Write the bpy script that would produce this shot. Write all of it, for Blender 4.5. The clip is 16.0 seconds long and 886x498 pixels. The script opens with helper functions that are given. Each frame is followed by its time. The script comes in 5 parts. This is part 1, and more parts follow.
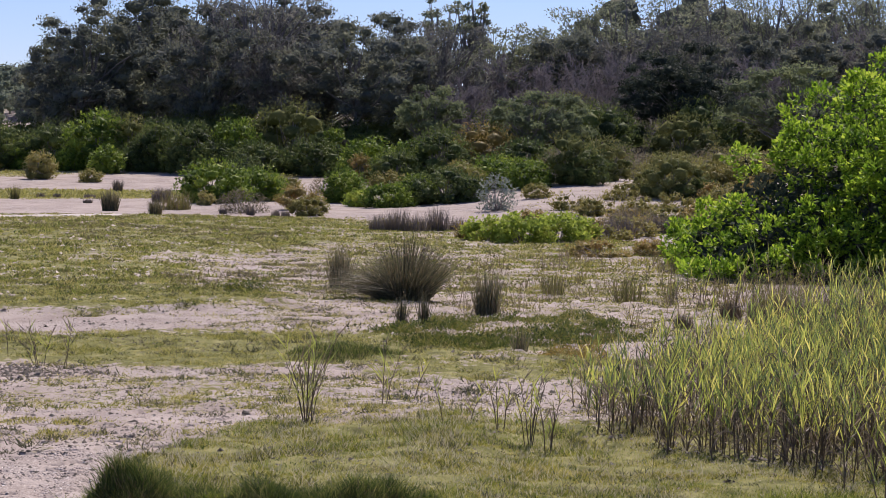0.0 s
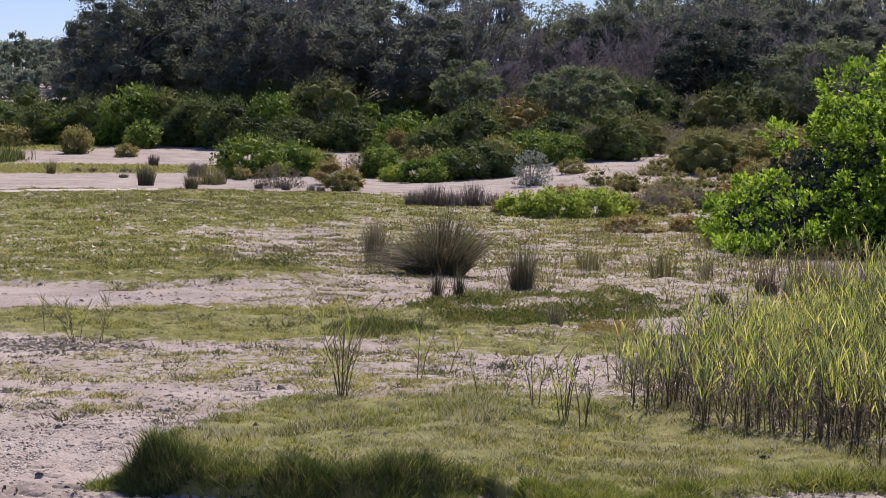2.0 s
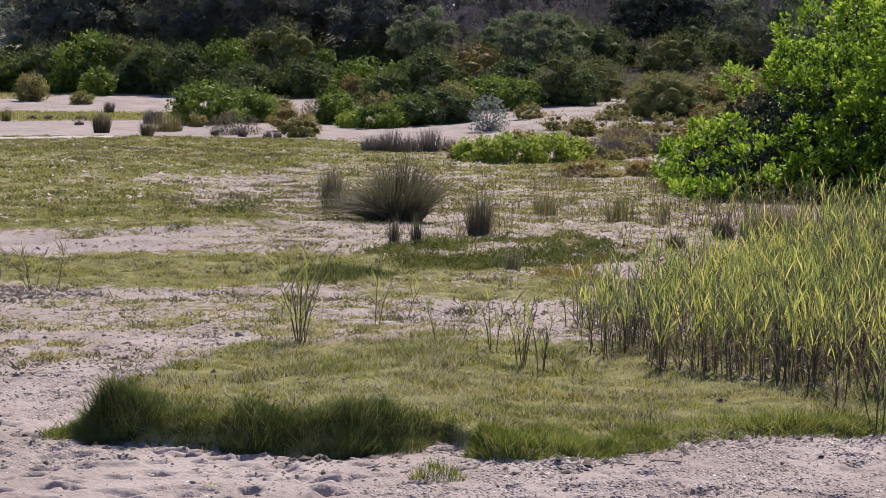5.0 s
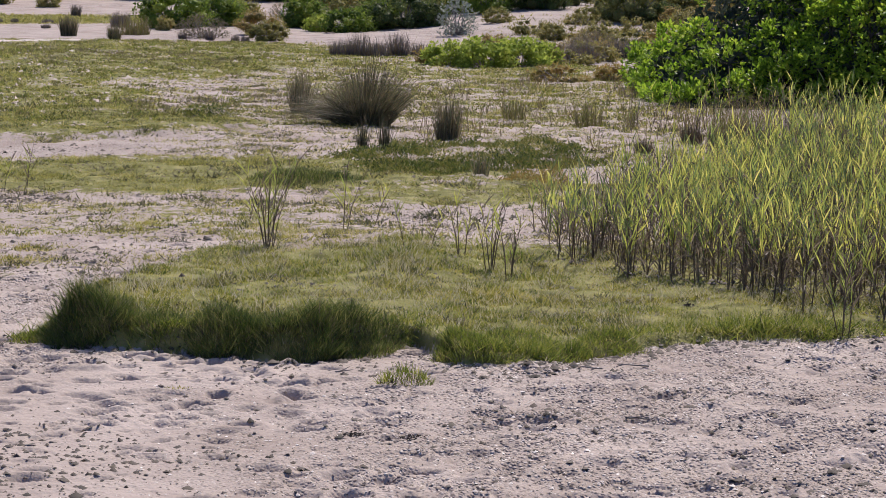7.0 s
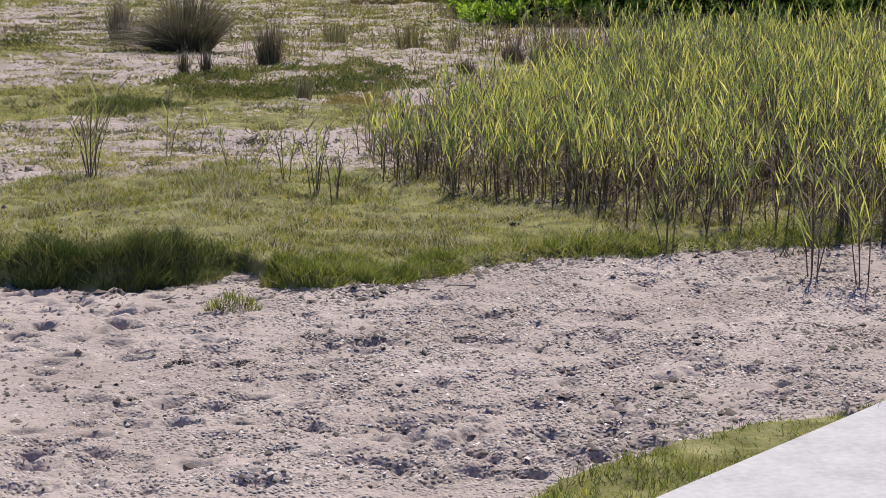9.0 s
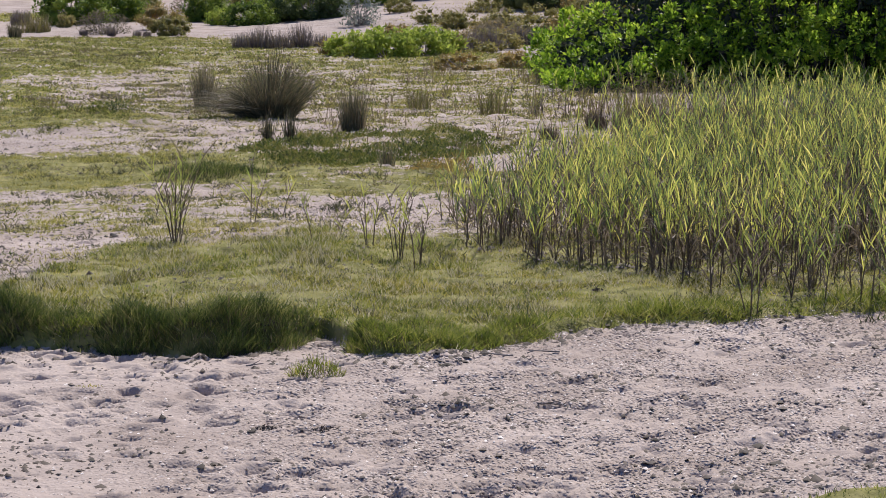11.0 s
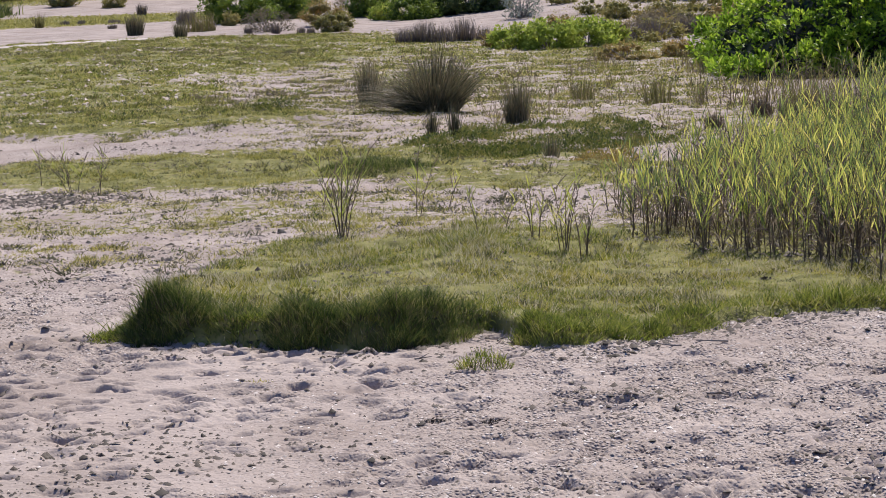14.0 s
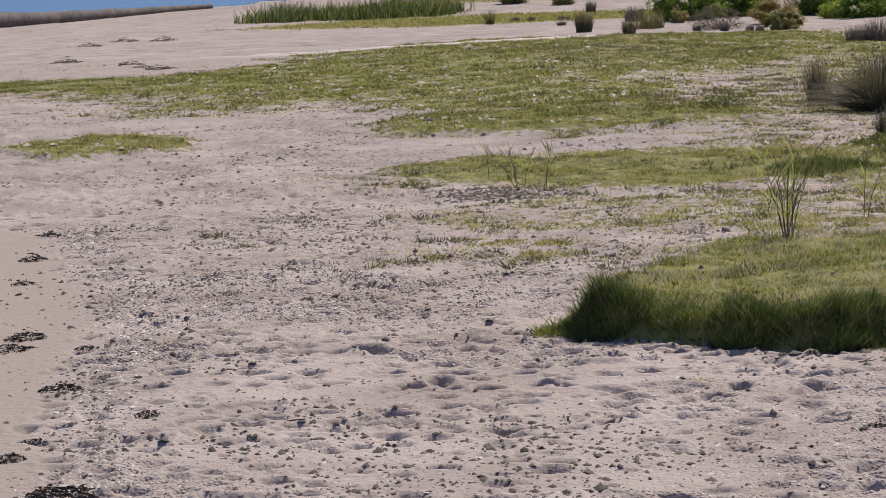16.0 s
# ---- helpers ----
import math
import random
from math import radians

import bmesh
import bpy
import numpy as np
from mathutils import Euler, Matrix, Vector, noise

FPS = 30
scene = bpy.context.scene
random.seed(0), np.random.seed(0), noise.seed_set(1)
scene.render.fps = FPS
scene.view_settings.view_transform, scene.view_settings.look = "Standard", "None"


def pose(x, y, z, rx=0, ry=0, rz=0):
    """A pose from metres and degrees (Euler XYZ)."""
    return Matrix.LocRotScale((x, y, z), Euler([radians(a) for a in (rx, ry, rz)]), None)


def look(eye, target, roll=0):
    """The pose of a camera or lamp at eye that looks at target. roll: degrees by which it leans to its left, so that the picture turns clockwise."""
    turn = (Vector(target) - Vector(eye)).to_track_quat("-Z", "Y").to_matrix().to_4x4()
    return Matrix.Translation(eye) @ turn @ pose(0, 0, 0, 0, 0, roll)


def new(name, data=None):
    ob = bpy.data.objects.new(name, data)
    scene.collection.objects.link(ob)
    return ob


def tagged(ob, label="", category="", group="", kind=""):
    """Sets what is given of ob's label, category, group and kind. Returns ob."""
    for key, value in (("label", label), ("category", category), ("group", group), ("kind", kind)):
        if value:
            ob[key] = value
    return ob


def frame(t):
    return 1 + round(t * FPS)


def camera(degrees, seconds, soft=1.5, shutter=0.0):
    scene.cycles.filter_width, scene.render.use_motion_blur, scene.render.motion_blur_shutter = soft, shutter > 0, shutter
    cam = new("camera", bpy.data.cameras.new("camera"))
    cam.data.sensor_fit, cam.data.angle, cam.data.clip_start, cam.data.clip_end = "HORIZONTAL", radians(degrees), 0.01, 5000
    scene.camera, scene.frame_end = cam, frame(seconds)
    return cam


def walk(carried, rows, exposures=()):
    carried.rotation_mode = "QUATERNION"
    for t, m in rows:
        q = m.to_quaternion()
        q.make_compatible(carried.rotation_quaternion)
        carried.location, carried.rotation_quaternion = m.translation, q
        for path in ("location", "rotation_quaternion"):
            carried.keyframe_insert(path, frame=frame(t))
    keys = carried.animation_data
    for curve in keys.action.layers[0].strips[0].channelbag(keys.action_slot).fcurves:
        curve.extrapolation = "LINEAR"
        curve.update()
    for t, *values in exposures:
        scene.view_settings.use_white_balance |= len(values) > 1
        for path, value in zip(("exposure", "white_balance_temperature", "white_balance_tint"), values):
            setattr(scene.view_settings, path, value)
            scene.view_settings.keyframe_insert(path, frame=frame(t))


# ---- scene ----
EYE = 2.6
cam = camera(20.5, 16.0, 0.6)
# seconds, turn to the left, tilt up, roll, in degrees; the camera stays where it stands and pans
ROWS = [
    (0.00, 0.000, -2.786, 0.400),
    (0.50, 0.300, -2.846, 0.359),
    (1.00, 0.605, -2.958, 0.470),
    (1.50, 0.772, -3.142, 0.505),
    (2.00, 0.821, -3.375, 0.455),
    (2.50, 0.856, -3.490, 0.216),
    (3.00, 0.845, -3.673, -0.077),
    (3.50, 0.733, -3.798, -0.114),
    (4.00, 0.132, -3.961, 0.021),
    (4.20, 0.011, -4.009, 0.090),
    (5.25, -0.240, -4.920, 0.220),
    (6.30, -0.592, -5.920, 0.417),
    (6.50, -0.681, -6.133, 0.408),
    (7.00, -0.944, -6.869, 0.335),
    (7.50, -2.171, -7.524, 0.067),
    (8.00, -2.764, -7.778, -0.008),
    (8.50, -3.649, -8.231, -0.397),
    (8.70, -4.504, -8.466, -0.408),
    (9.25, -5.150, -8.720, -0.550),
    (9.80, -5.200, -8.300, -0.720),
    (10.35, -4.300, -7.720, -0.850),
    (10.80, -3.482, -7.237, -0.893),
    (11.00, -3.105, -7.116, -0.847),
    (11.50, -2.381, -7.082, -0.998),
    (12.00, -0.978, -7.011, -1.349),
    (12.50, -0.267, -7.058, -1.638),
    (13.00, 0.239, -7.149, -1.691),
    (13.50, 0.558, -7.195, -1.870),
    (14.00, 0.812, -7.199, -2.232),
    (14.50, 3.170, -7.080, -2.544),
    (15.00, 6.851, -6.915, -2.853),
    (15.50, 9.103, -6.884, -2.657),
    (16.00, 11.233, -6.854, -2.301),
]
walk(cam, [(t, pose(0, 0, EYE, 90 + tilt, 0, turn) @ pose(0, 0, 0, 0, 0, roll)) for t, turn, tilt, roll in ROWS],
     [(0.0, 0.03, 6550, 18), (4.2, 0.04, 6500, 17), (7.0, 0.04, 6500, 15), (13.0, 0.08, 6420, 13), (14.5, 0.07, 6450, 13), (15.3, -0.05, 6600, 13), (16.0, -0.17, 6650, 12)])

# ---- light ----
SUN_HEIGHT, SUN_TURN = 50, 20
world = bpy.data.worlds.new("sky")
scene.world = world
world.use_nodes = True
wn = world.node_tree.nodes
sky = wn.new("ShaderNodeTexSky")
sky.sky_type, sky.sun_disc = "NISHITA", False
sky.sun_elevation, sky.sun_rotation = radians(SUN_HEIGHT), radians(SUN_TURN)
sky.air_density, sky.dust_density, sky.ozone_density = 0.75, 0.0, 3.0
wn["Background"].inputs["Strength"].default_value = 0.098
clear = wn.new("ShaderNodeMix")  # a clear, deep maritime blue
clear.data_type, clear.blend_type = "RGBA", "MULTIPLY"
clear.inputs[0].default_value, clear.inputs[7].default_value = 1.0, (0.78, 0.83, 1.10, 1)
world.node_tree.links.new(sky.outputs[0], clear.inputs[6])
world.node_tree.links.new(clear.outputs[2], wn["Background"].inputs[0])
sun = new("sun", bpy.data.lights.new("sun", "SUN"))
sun.data.energy, sun.data.angle, sun.data.color = 4.8, radians(0.6), (1.0, 0.93, 0.84)
sun_from = Vector((math.sin(radians(SUN_TURN)), math.cos(radians(SUN_TURN)), math.tan(radians(SUN_HEIGHT))))
sun.matrix_world = look(sun_from * 100, (0, 0, 0))

# ---- materials ----
def ramp(nodes, colours):
    r = nodes.new("ShaderNodeValToRGB")
    el = r.color_ramp.elements
    for k, c in enumerate(colours):
        e = el[k] if k < 2 else el.new(1.0)
        e.position, e.color = k / (len(colours) - 1), (*c, 1)
    return r


def leafy(name, colours, through_light=0.4, rough=0.55, patch=0.6, gloss=0.3, mottle=0.6):
    """Foliage: each blade or leaf its own shade, a slow drift over the plant, and light that shines through."""
    m = bpy.data.materials.new(name)
    m.use_nodes = True
    n, ln = m.node_tree.nodes, m.node_tree.links
    geo, bsdf, out = n.new("ShaderNodeNewGeometry"), n["Principled BSDF"], n["Material Output"]
    r = ramp(n, colours)
    noi = n.new("ShaderNodeTexNoise")
    noi.inputs["Scale"].default_value, noi.inputs["Detail"].default_value = patch, 3
    ln.new(geo.outputs["Position"], noi.inputs["Vector"])
    mix = n.new("ShaderNodeMath")
    mix.operation = "MULTIPLY_ADD"
    ln.new(geo.outputs["Random Per Island"], mix.inputs[0])
    mix.inputs[1].default_value = mottle
    drift = n.new("ShaderNodeMapRange")
    drift.inputs[1].default_value, drift.inputs[2].default_value = 0.3, 0.7
    drift.inputs[3].default_value, drift.inputs[4].default_value = 0.25 - mottle / 2, 0.75 - mottle / 2
    ln.new(noi.outputs[0], drift.inputs[0])
    ln.new(drift.outputs[0], mix.inputs[2])
    ln.new(mix.outputs[0], r.inputs[0])
    ln.new(r.outputs[0], bsdf.inputs["Base Color"])
    bsdf.inputs["Roughness"].default_value = rough
    bsdf.inputs["Specular IOR Level"].default_value = gloss
    tr, ms = n.new("ShaderNodeBsdfTranslucent"), n.new("ShaderNodeMixShader")
    ln.new(r.outputs[0], tr.inputs[0])
    ms.inputs[0].default_value = through_light
    ln.new(bsdf.outputs[0], ms.inputs[1])
    ln.new(tr.outputs[0], ms.inputs[2])
    ln.new(ms.outputs[0], out.inputs[0])
    return m


def rough_mat(name, colours, scale=8.0, rough=0.9, bump=0.3, detail=6, gap=0.01):
    """Bark, stone, concrete: mottled at two scales with fine relief."""
    m = bpy.data.materials.new(name)
    m.use_nodes = True
    n, ln = m.node_tree.nodes, m.node_tree.links
    geo, bsdf = n.new("ShaderNodeNewGeometry"), n["Principled BSDF"]
    a, b = n.new("ShaderNodeTexNoise"), n.new("ShaderNodeTexNoise")
    a.inputs["Scale"].default_value, a.inputs["Detail"].default_value = scale, detail
    b.inputs["Scale"].default_value, b.inputs["Detail"].default_value = scale * 0.15, 3
    for t in (a, b):
        ln.new(geo.outputs["Position"], t.inputs["Vector"])
    add = n.new("ShaderNodeMath")
    add.operation = "ADD"
    ln.new(a.outputs[0], add.inputs[0])
    ln.new(b.outputs[0], add.inputs[1])
    mr = n.new("ShaderNodeMapRange")
    mr.inputs[1].default_value, mr.inputs[2].default_value = 0.65, 1.35
    ln.new(add.outputs[0], mr.inputs[0])
    r = ramp(n, colours)
    ln.new(mr.outputs[0], r.inputs[0])
    ln.new(r.outputs[0], bsdf.inputs["Base Color"])
    bsdf.inputs["Roughness"].default_value = rough
    bp = n.new("ShaderNodeBump")
    bp.inputs["Strength"].default_value, bp.inputs["Distance"].default_value = bump, gap
    ln.new(a.outputs[0], bp.inputs["Height"])
    ln.new(bp.outputs[0], bsdf.inputs["Normal"])
    return m


def speckled(name, colours, rough=0.8):
    """Loose bits: each its own shade."""
    m = bpy.data.materials.new(name)
    m.use_nodes = True
    n, ln = m.node_tree.nodes, m.node_tree.links
    geo, r = n.new("ShaderNodeNewGeometry"), ramp(n, colours)
    ln.new(geo.outputs["Random Per Island"], r.inputs[0])
    ln.new(r.outputs[0], n["Principled BSDF"].inputs["Base Color"])
    n["Principled BSDF"].inputs["Roughness"].default_value = rough
    return m


def sand_mat():
    """Pale pink-grey sand with shell grit; under the turf a brown, rooty soil; smooth and a little darker where damp."""
    m = bpy.data.materials.new("sand")
    m.use_nodes = True
    n, ln = m.node_tree.nodes, m.node_tree.links
    geo, bsdf = n.new("ShaderNodeNewGeometry"), n["Principled BSDF"]

    def tex(kind, scale, detail=4):
        t = n.new(kind)
        t.inputs["Scale"].default_value = scale
        if kind == "ShaderNodeTexNoise":
            t.inputs["Detail"].default_value = detail
        ln.new(geo.outputs["Position"], t.inputs["Vector"])
        return t

    def attr(name):
        a = n.new("ShaderNodeAttribute")
        a.attribute_name = name
        return a.outputs["Fac"]

    def span(src, lo, hi, a=0.0, b=1.0):
        r = n.new("ShaderNodeMapRange")
        for k, v in enumerate((lo, hi, a, b)):
            r.inputs[k + 1].default_value = v
        ln.new(src, r.inputs[0])
        return r.outputs[0]

    def times(a, b):
        k = n.new("ShaderNodeMath")
        k.operation = "MULTIPLY"
        ln.new(a, k.inputs[0])
        ln.new(b, k.inputs[1])
        return k.outputs[0]

    def blend(fac, a, b):
        k = n.new("ShaderNodeMix")
        k.data_type = "RGBA"
        ln.new(fac, k.inputs[0])
        for src, sock in ((a, k.inputs[6]), (b, k.inputs[7])):
            if isinstance(src, tuple):
                sock.default_value = (*src, 1)
            else:
                ln.new(src, sock)
        return k.outputs[2]

    broad = ramp(n, [(0.345, 0.282, 0.240), (0.448, 0.376, 0.328), (0.530, 0.452, 0.400)])
    ln.new(span(tex("ShaderNodeTexNoise", 0.9, 6).outputs[0], 0.3, 0.7), broad.inputs[0])
    fine = tex("ShaderNodeTexNoise", 60, 5)
    col = blend(span(fine.outputs[0], 0.62, 0.75, 0, 0.6), broad.outputs[0], (0.60, 0.53, 0.45))
    shells = tex("ShaderNodeTexVoronoi", 42)
    shade = ramp(n, [(0.06, 0.047, 0.042), (0.19, 0.155, 0.142), (0.42, 0.36, 0.33), (0.76, 0.70, 0.65)])
    ln.new(shells.outputs["Color"], shade.inputs[0])
    patchy = times(attr("grit"), span(tex("ShaderNodeTexNoise", 2.2, 5).outputs[0], 0.36, 0.52))
    col = blend(times(patchy, span(shells.outputs["Distance"], 0.55, 0.25)), col, shade.outputs[0])
    col = blend(attr("pale"), col, (0.63, 0.565, 0.51))
    litter = ramp(n, [(0.035, 0.03, 0.02), (0.07, 0.058, 0.035), (0.11, 0.10, 0.05)])
    ln.new(span(tex("ShaderNodeTexNoise", 1.5, 6).outputs[0], 0.3, 0.7), litter.inputs[0])
    col = blend(attr("litter"), col, litter.outputs[0])
    col = blend(attr("damp"), col, (0.40, 0.333, 0.280))
    soil = ramp(n, [(0.12, 0.12, 0.038), (0.21, 0.205, 0.066), (0.34, 0.315, 0.13)])
    ln.new(span(tex("ShaderNodeTexNoise", 5, 6).outputs[0], 0.3, 0.7), soil.inputs[0])
    speck = n.new("ShaderNodeMath")  # bare sand shows between the tufts
    speck.operation = "MULTIPLY_ADD"
    ln.new(tex("ShaderNodeTexNoise", 7.0, 5).outputs[0], speck.inputs[0])
    speck.inputs[1].default_value = 2.2
    ln.new(attr("turf"), speck.inputs[2])
    patch = times(span(speck.outputs[0], 1.40, 1.66), span(attr("turf"), 0.02, 0.2))
    col = blend(patch, col, soil.outputs[0])
    ln.new(col, bsdf.inputs["Base Color"])
    bsdf.inputs["Roughness"].default_value = 0.95
    bsdf.inputs["Specular IOR Level"].default_value = 0.2
    b1, b2 = n.new("ShaderNodeBump"), n.new("ShaderNodeBump")
    b1.inputs["Distance"].default_value, b1.inputs["Strength"].default_value = 0.016, 0.8
    ln.new(tex("ShaderNodeTexNoise", 22, 5).outputs[0], b1.inputs["Height"])
    b2.inputs["Distance"].default_value = 0.012
    ln.new(patchy, b2.inputs["Strength"])
    ln.new(span(shells.outputs["Distance"], 0.6, 0.1), b2.inputs["Height"])
    ln.new(b1.outputs[0], b2.inputs["Normal"])
    ln.new(b2.outputs[0], bsdf.inputs["Normal"])
    return m


def water_mat():
    m = rough_mat("water", [(0.03, 0.10, 0.16), (0.06, 0.16, 0.24)], 1.2, 0.25, 0.8, 4, 0.06)
    return m


MAT = {
    "sand": sand_mat(),
    "water": water_mat(),
    "lawn": leafy("lawn", [(0.06, 0.066, 0.014), (0.25, 0.25, 0.044), (0.48, 0.45, 0.092), (0.75, 0.64, 0.26)], 0.45, 0.55, 2.6, 0.3, 0.75),
    "dry_turf": leafy("dry_turf", [(0.09, 0.095, 0.026), (0.31, 0.305, 0.076), (0.52, 0.48, 0.145), (0.74, 0.64, 0.31)], 0.46, 0.55, 1.4, 0.3, 0.7),
    "lush": leafy("lush_grass", [(0.024, 0.044, 0.016), (0.075, 0.118, 0.028), (0.18, 0.225, 0.05), (0.48, 0.45, 0.16)], 0.3, 0.5, 3.5, 0.3, 0.8),
    "straw": leafy("straw", [(0.13, 0.10, 0.06), (0.24, 0.19, 0.11), (0.38, 0.31, 0.19)], 0.25),
    "seed": leafy("seed_heads", [(0.50, 0.44, 0.26), (0.72, 0.66, 0.48)], 0.4),
    "rush": leafy("rush", [(0.045, 0.050, 0.032), (0.10, 0.105, 0.06), (0.19, 0.18, 0.10), (0.36, 0.31, 0.19)], 0.38, 0.55, 0.6, 0.3, 0.8),
    "weed": leafy("weed", [(0.07, 0.075, 0.03), (0.17, 0.165, 0.055), (0.31, 0.27, 0.10)], 0.38, 0.6, 0.6),
    "fresh": leafy("fresh_grass", [(0.045, 0.075, 0.014), (0.14, 0.19, 0.032), (0.33, 0.37, 0.06), (0.60, 0.55, 0.18)], 0.45, 0.5, 3.0, 0.3, 0.8),
    "clod": speckled("sand_clod", [(0.28, 0.23, 0.185), (0.43, 0.36, 0.30), (0.54, 0.465, 0.395)]),
    "reed": leafy("reed_leaf", [(0.10, 0.145, 0.07), (0.28, 0.355, 0.10), (0.56, 0.59, 0.12), (0.87, 0.78, 0.22)], 0.54, 0.45, 1.2, 0.25, 0.95),
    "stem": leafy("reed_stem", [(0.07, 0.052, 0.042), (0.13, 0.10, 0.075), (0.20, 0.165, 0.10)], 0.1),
    "dead": leafy("dead_reed", [(0.11, 0.083, 0.066), (0.22, 0.175, 0.13), (0.40, 0.33, 0.23)], 0.35),
    "mat": leafy("succulent", [(0.04, 0.06, 0.018), (0.11, 0.145, 0.032), (0.23, 0.25, 0.055), (0.36, 0.29, 0.10)], 0.38, 0.4, 2.5, 0.3, 0.7),
    "leafy": leafy("leaf_green", [(0.035, 0.065, 0.012), (0.10, 0.165, 0.025), (0.22, 0.31, 0.042), (0.40, 0.46, 0.07)], 0.42, 0.55, 0.8, 0.2, 0.55),
    "bright": leafy("leaf_bright", [(0.13, 0.19, 0.035), (0.28, 0.37, 0.06), (0.44, 0.52, 0.09), (0.60, 0.58, 0.15)], 0.5, 0.6, 0.8, 0.10),
    "broad": leafy("leaf_broad", [(0.045, 0.095, 0.012), (0.17, 0.30, 0.026), (0.38, 0.54, 0.05), (0.66, 0.73, 0.11)], 0.52, 0.45, 0.9, 0.25, 0.6),
    # dark, bare and hill: air haze put into paler, bluer leaf colours
    "dark": leafy("leaf_dark_hazed", [(0.10, 0.12, 0.125), (0.16, 0.18, 0.155), (0.225, 0.24, 0.165), (0.33, 0.33, 0.19)], 0.45, 0.7, 0.5, 0.10, 0.45),
    # black: the conifer-like tree's own colour, and the painted shade inside the bush
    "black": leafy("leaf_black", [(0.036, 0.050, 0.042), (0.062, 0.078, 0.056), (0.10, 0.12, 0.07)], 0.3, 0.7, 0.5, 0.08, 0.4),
    "bare": leafy("leaf_dusky_hazed", [(0.125, 0.128, 0.13), (0.19, 0.193, 0.175), (0.28, 0.275, 0.20)], 0.45, 0.75, 0.5, 0.08, 0.4),
    "hill": leafy("leaf_hill_hazed", [(0.15, 0.185, 0.17), (0.25, 0.29, 0.21), (0.38, 0.41, 0.25)], 0.45, 0.8, 0.15, 0.06, 0.3),
    "grey": leafy("leaf_grey", [(0.11, 0.14, 0.09), (0.21, 0.25, 0.13), (0.38, 0.42, 0.18)], 0.45, 0.7, 0.5, 0.08, 0.4),
    "olive": leafy("leaf_olive", [(0.13, 0.13, 0.04), (0.28, 0.265, 0.075), (0.46, 0.39, 0.14)], 0.45, 0.6, 0.6),
    "dry": leafy("leaf_dry", [(0.11, 0.10, 0.062), (0.21, 0.18, 0.11), (0.34, 0.285, 0.17)], 0.35, 0.7, 0.6),
    "heath": leafy("leaf_heath", [(0.10, 0.088, 0.088), (0.165, 0.145, 0.14), (0.25, 0.22, 0.195)], 0.35, 0.7, 0.8),
    "rust": leafy("leaf_rust", [(0.17, 0.15, 0.045), (0.36, 0.28, 0.085), (0.50, 0.33, 0.12)], 0.42, 0.6, 0.8),
    "teatree": leafy("leaf_teatree", [(0.06, 0.074, 0.038), (0.13, 0.155, 0.056), (0.24, 0.25, 0.085), (0.40, 0.37, 0.14)], 0.42, 0.7, 0.7, 0.06, 0.45),
    "scrub": leafy("leaf_scrub", [(0.032, 0.052, 0.022), (0.075, 0.11, 0.038), (0.155, 0.20, 0.055), (0.30, 0.33, 0.09)], 0.42, 0.6, 0.7, 0.15, 0.5),
    "silver": leafy("leaf_silver", [(0.14, 0.17, 0.13), (0.26, 0.30, 0.24), (0.36, 0.40, 0.33)], 0.3, 0.6, 0.8),
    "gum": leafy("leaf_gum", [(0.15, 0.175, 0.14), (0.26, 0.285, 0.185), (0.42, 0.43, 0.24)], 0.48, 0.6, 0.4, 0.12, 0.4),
    "twig": leafy("leaf_sparse", [(0.16, 0.142, 0.152), (0.23, 0.207, 0.215), (0.32, 0.29, 0.275)], 0.3, 0.8, 0.4, 0.06, 0.4),
    "bark": rough_mat("bark", [(0.11, 0.10, 0.095), (0.20, 0.185, 0.175), (0.32, 0.30, 0.285)], 20, 0.9, 0.6),
    "dark_bark": rough_mat("dark_bark", [(0.03, 0.026, 0.022), (0.07, 0.06, 0.05)], 20, 0.9, 0.6),
    "pale_wood": rough_mat("bleached_wood", [(0.28, 0.26, 0.24), (0.45, 0.42, 0.39)], 30, 0.8, 0.5),
    "wet_wood": rough_mat("wet_wood", [(0.04, 0.034, 0.03), (0.11, 0.095, 0.085), (0.20, 0.175, 0.155)], 6, 0.85, 0.6),
    "concrete": rough_mat("concrete", [(0.42, 0.41, 0.39), (0.52, 0.51, 0.49), (0.60, 0.59, 0.56)], 25, 0.85, 0.15),
    "grit": speckled("shell_grit", [(0.05, 0.04, 0.036), (0.17, 0.14, 0.125), (0.38, 0.33, 0.30), (0.54, 0.48, 0.44), (0.80, 0.75, 0.70)]),
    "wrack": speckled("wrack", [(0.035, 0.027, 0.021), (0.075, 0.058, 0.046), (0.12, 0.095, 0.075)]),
}

# ---- lie of the land ----
def lattice(ix, iy, seed):
    h = (ix.astype(np.int64) * 374761393 + iy.astype(np.int64) * 668265263 + seed * 974634777) & 0x7FFFFFFF
    h = ((h ^ (h >> 13)) * 1274126177) & 0x7FFFFFFF
    return ((h ^ (h >> 16)) & 0xFFFF) / 65535.0


def vnoise(x, y, size, seed=0):
    """Smooth value noise in 0..1 with cells of the given size in metres."""
    x, y = np.asarray(x, float) / size, np.asarray(y, float) / size
    ix, iy = np.floor(x), np.floor(y)
    fx, fy = x - ix, y - iy
    fx, fy = fx * fx * (3 - 2 * fx), fy * fy * (3 - 2 * fy)
    a, b = lattice(ix, iy, seed), lattice(ix + 1, iy, seed)
    c, d = lattice(ix, iy + 1, seed), lattice(ix + 1, iy + 1, seed)
    return (a * (1 - fx) + b * fx) * (1 - fy) + (c * (1 - fx) + d * fx) * fy


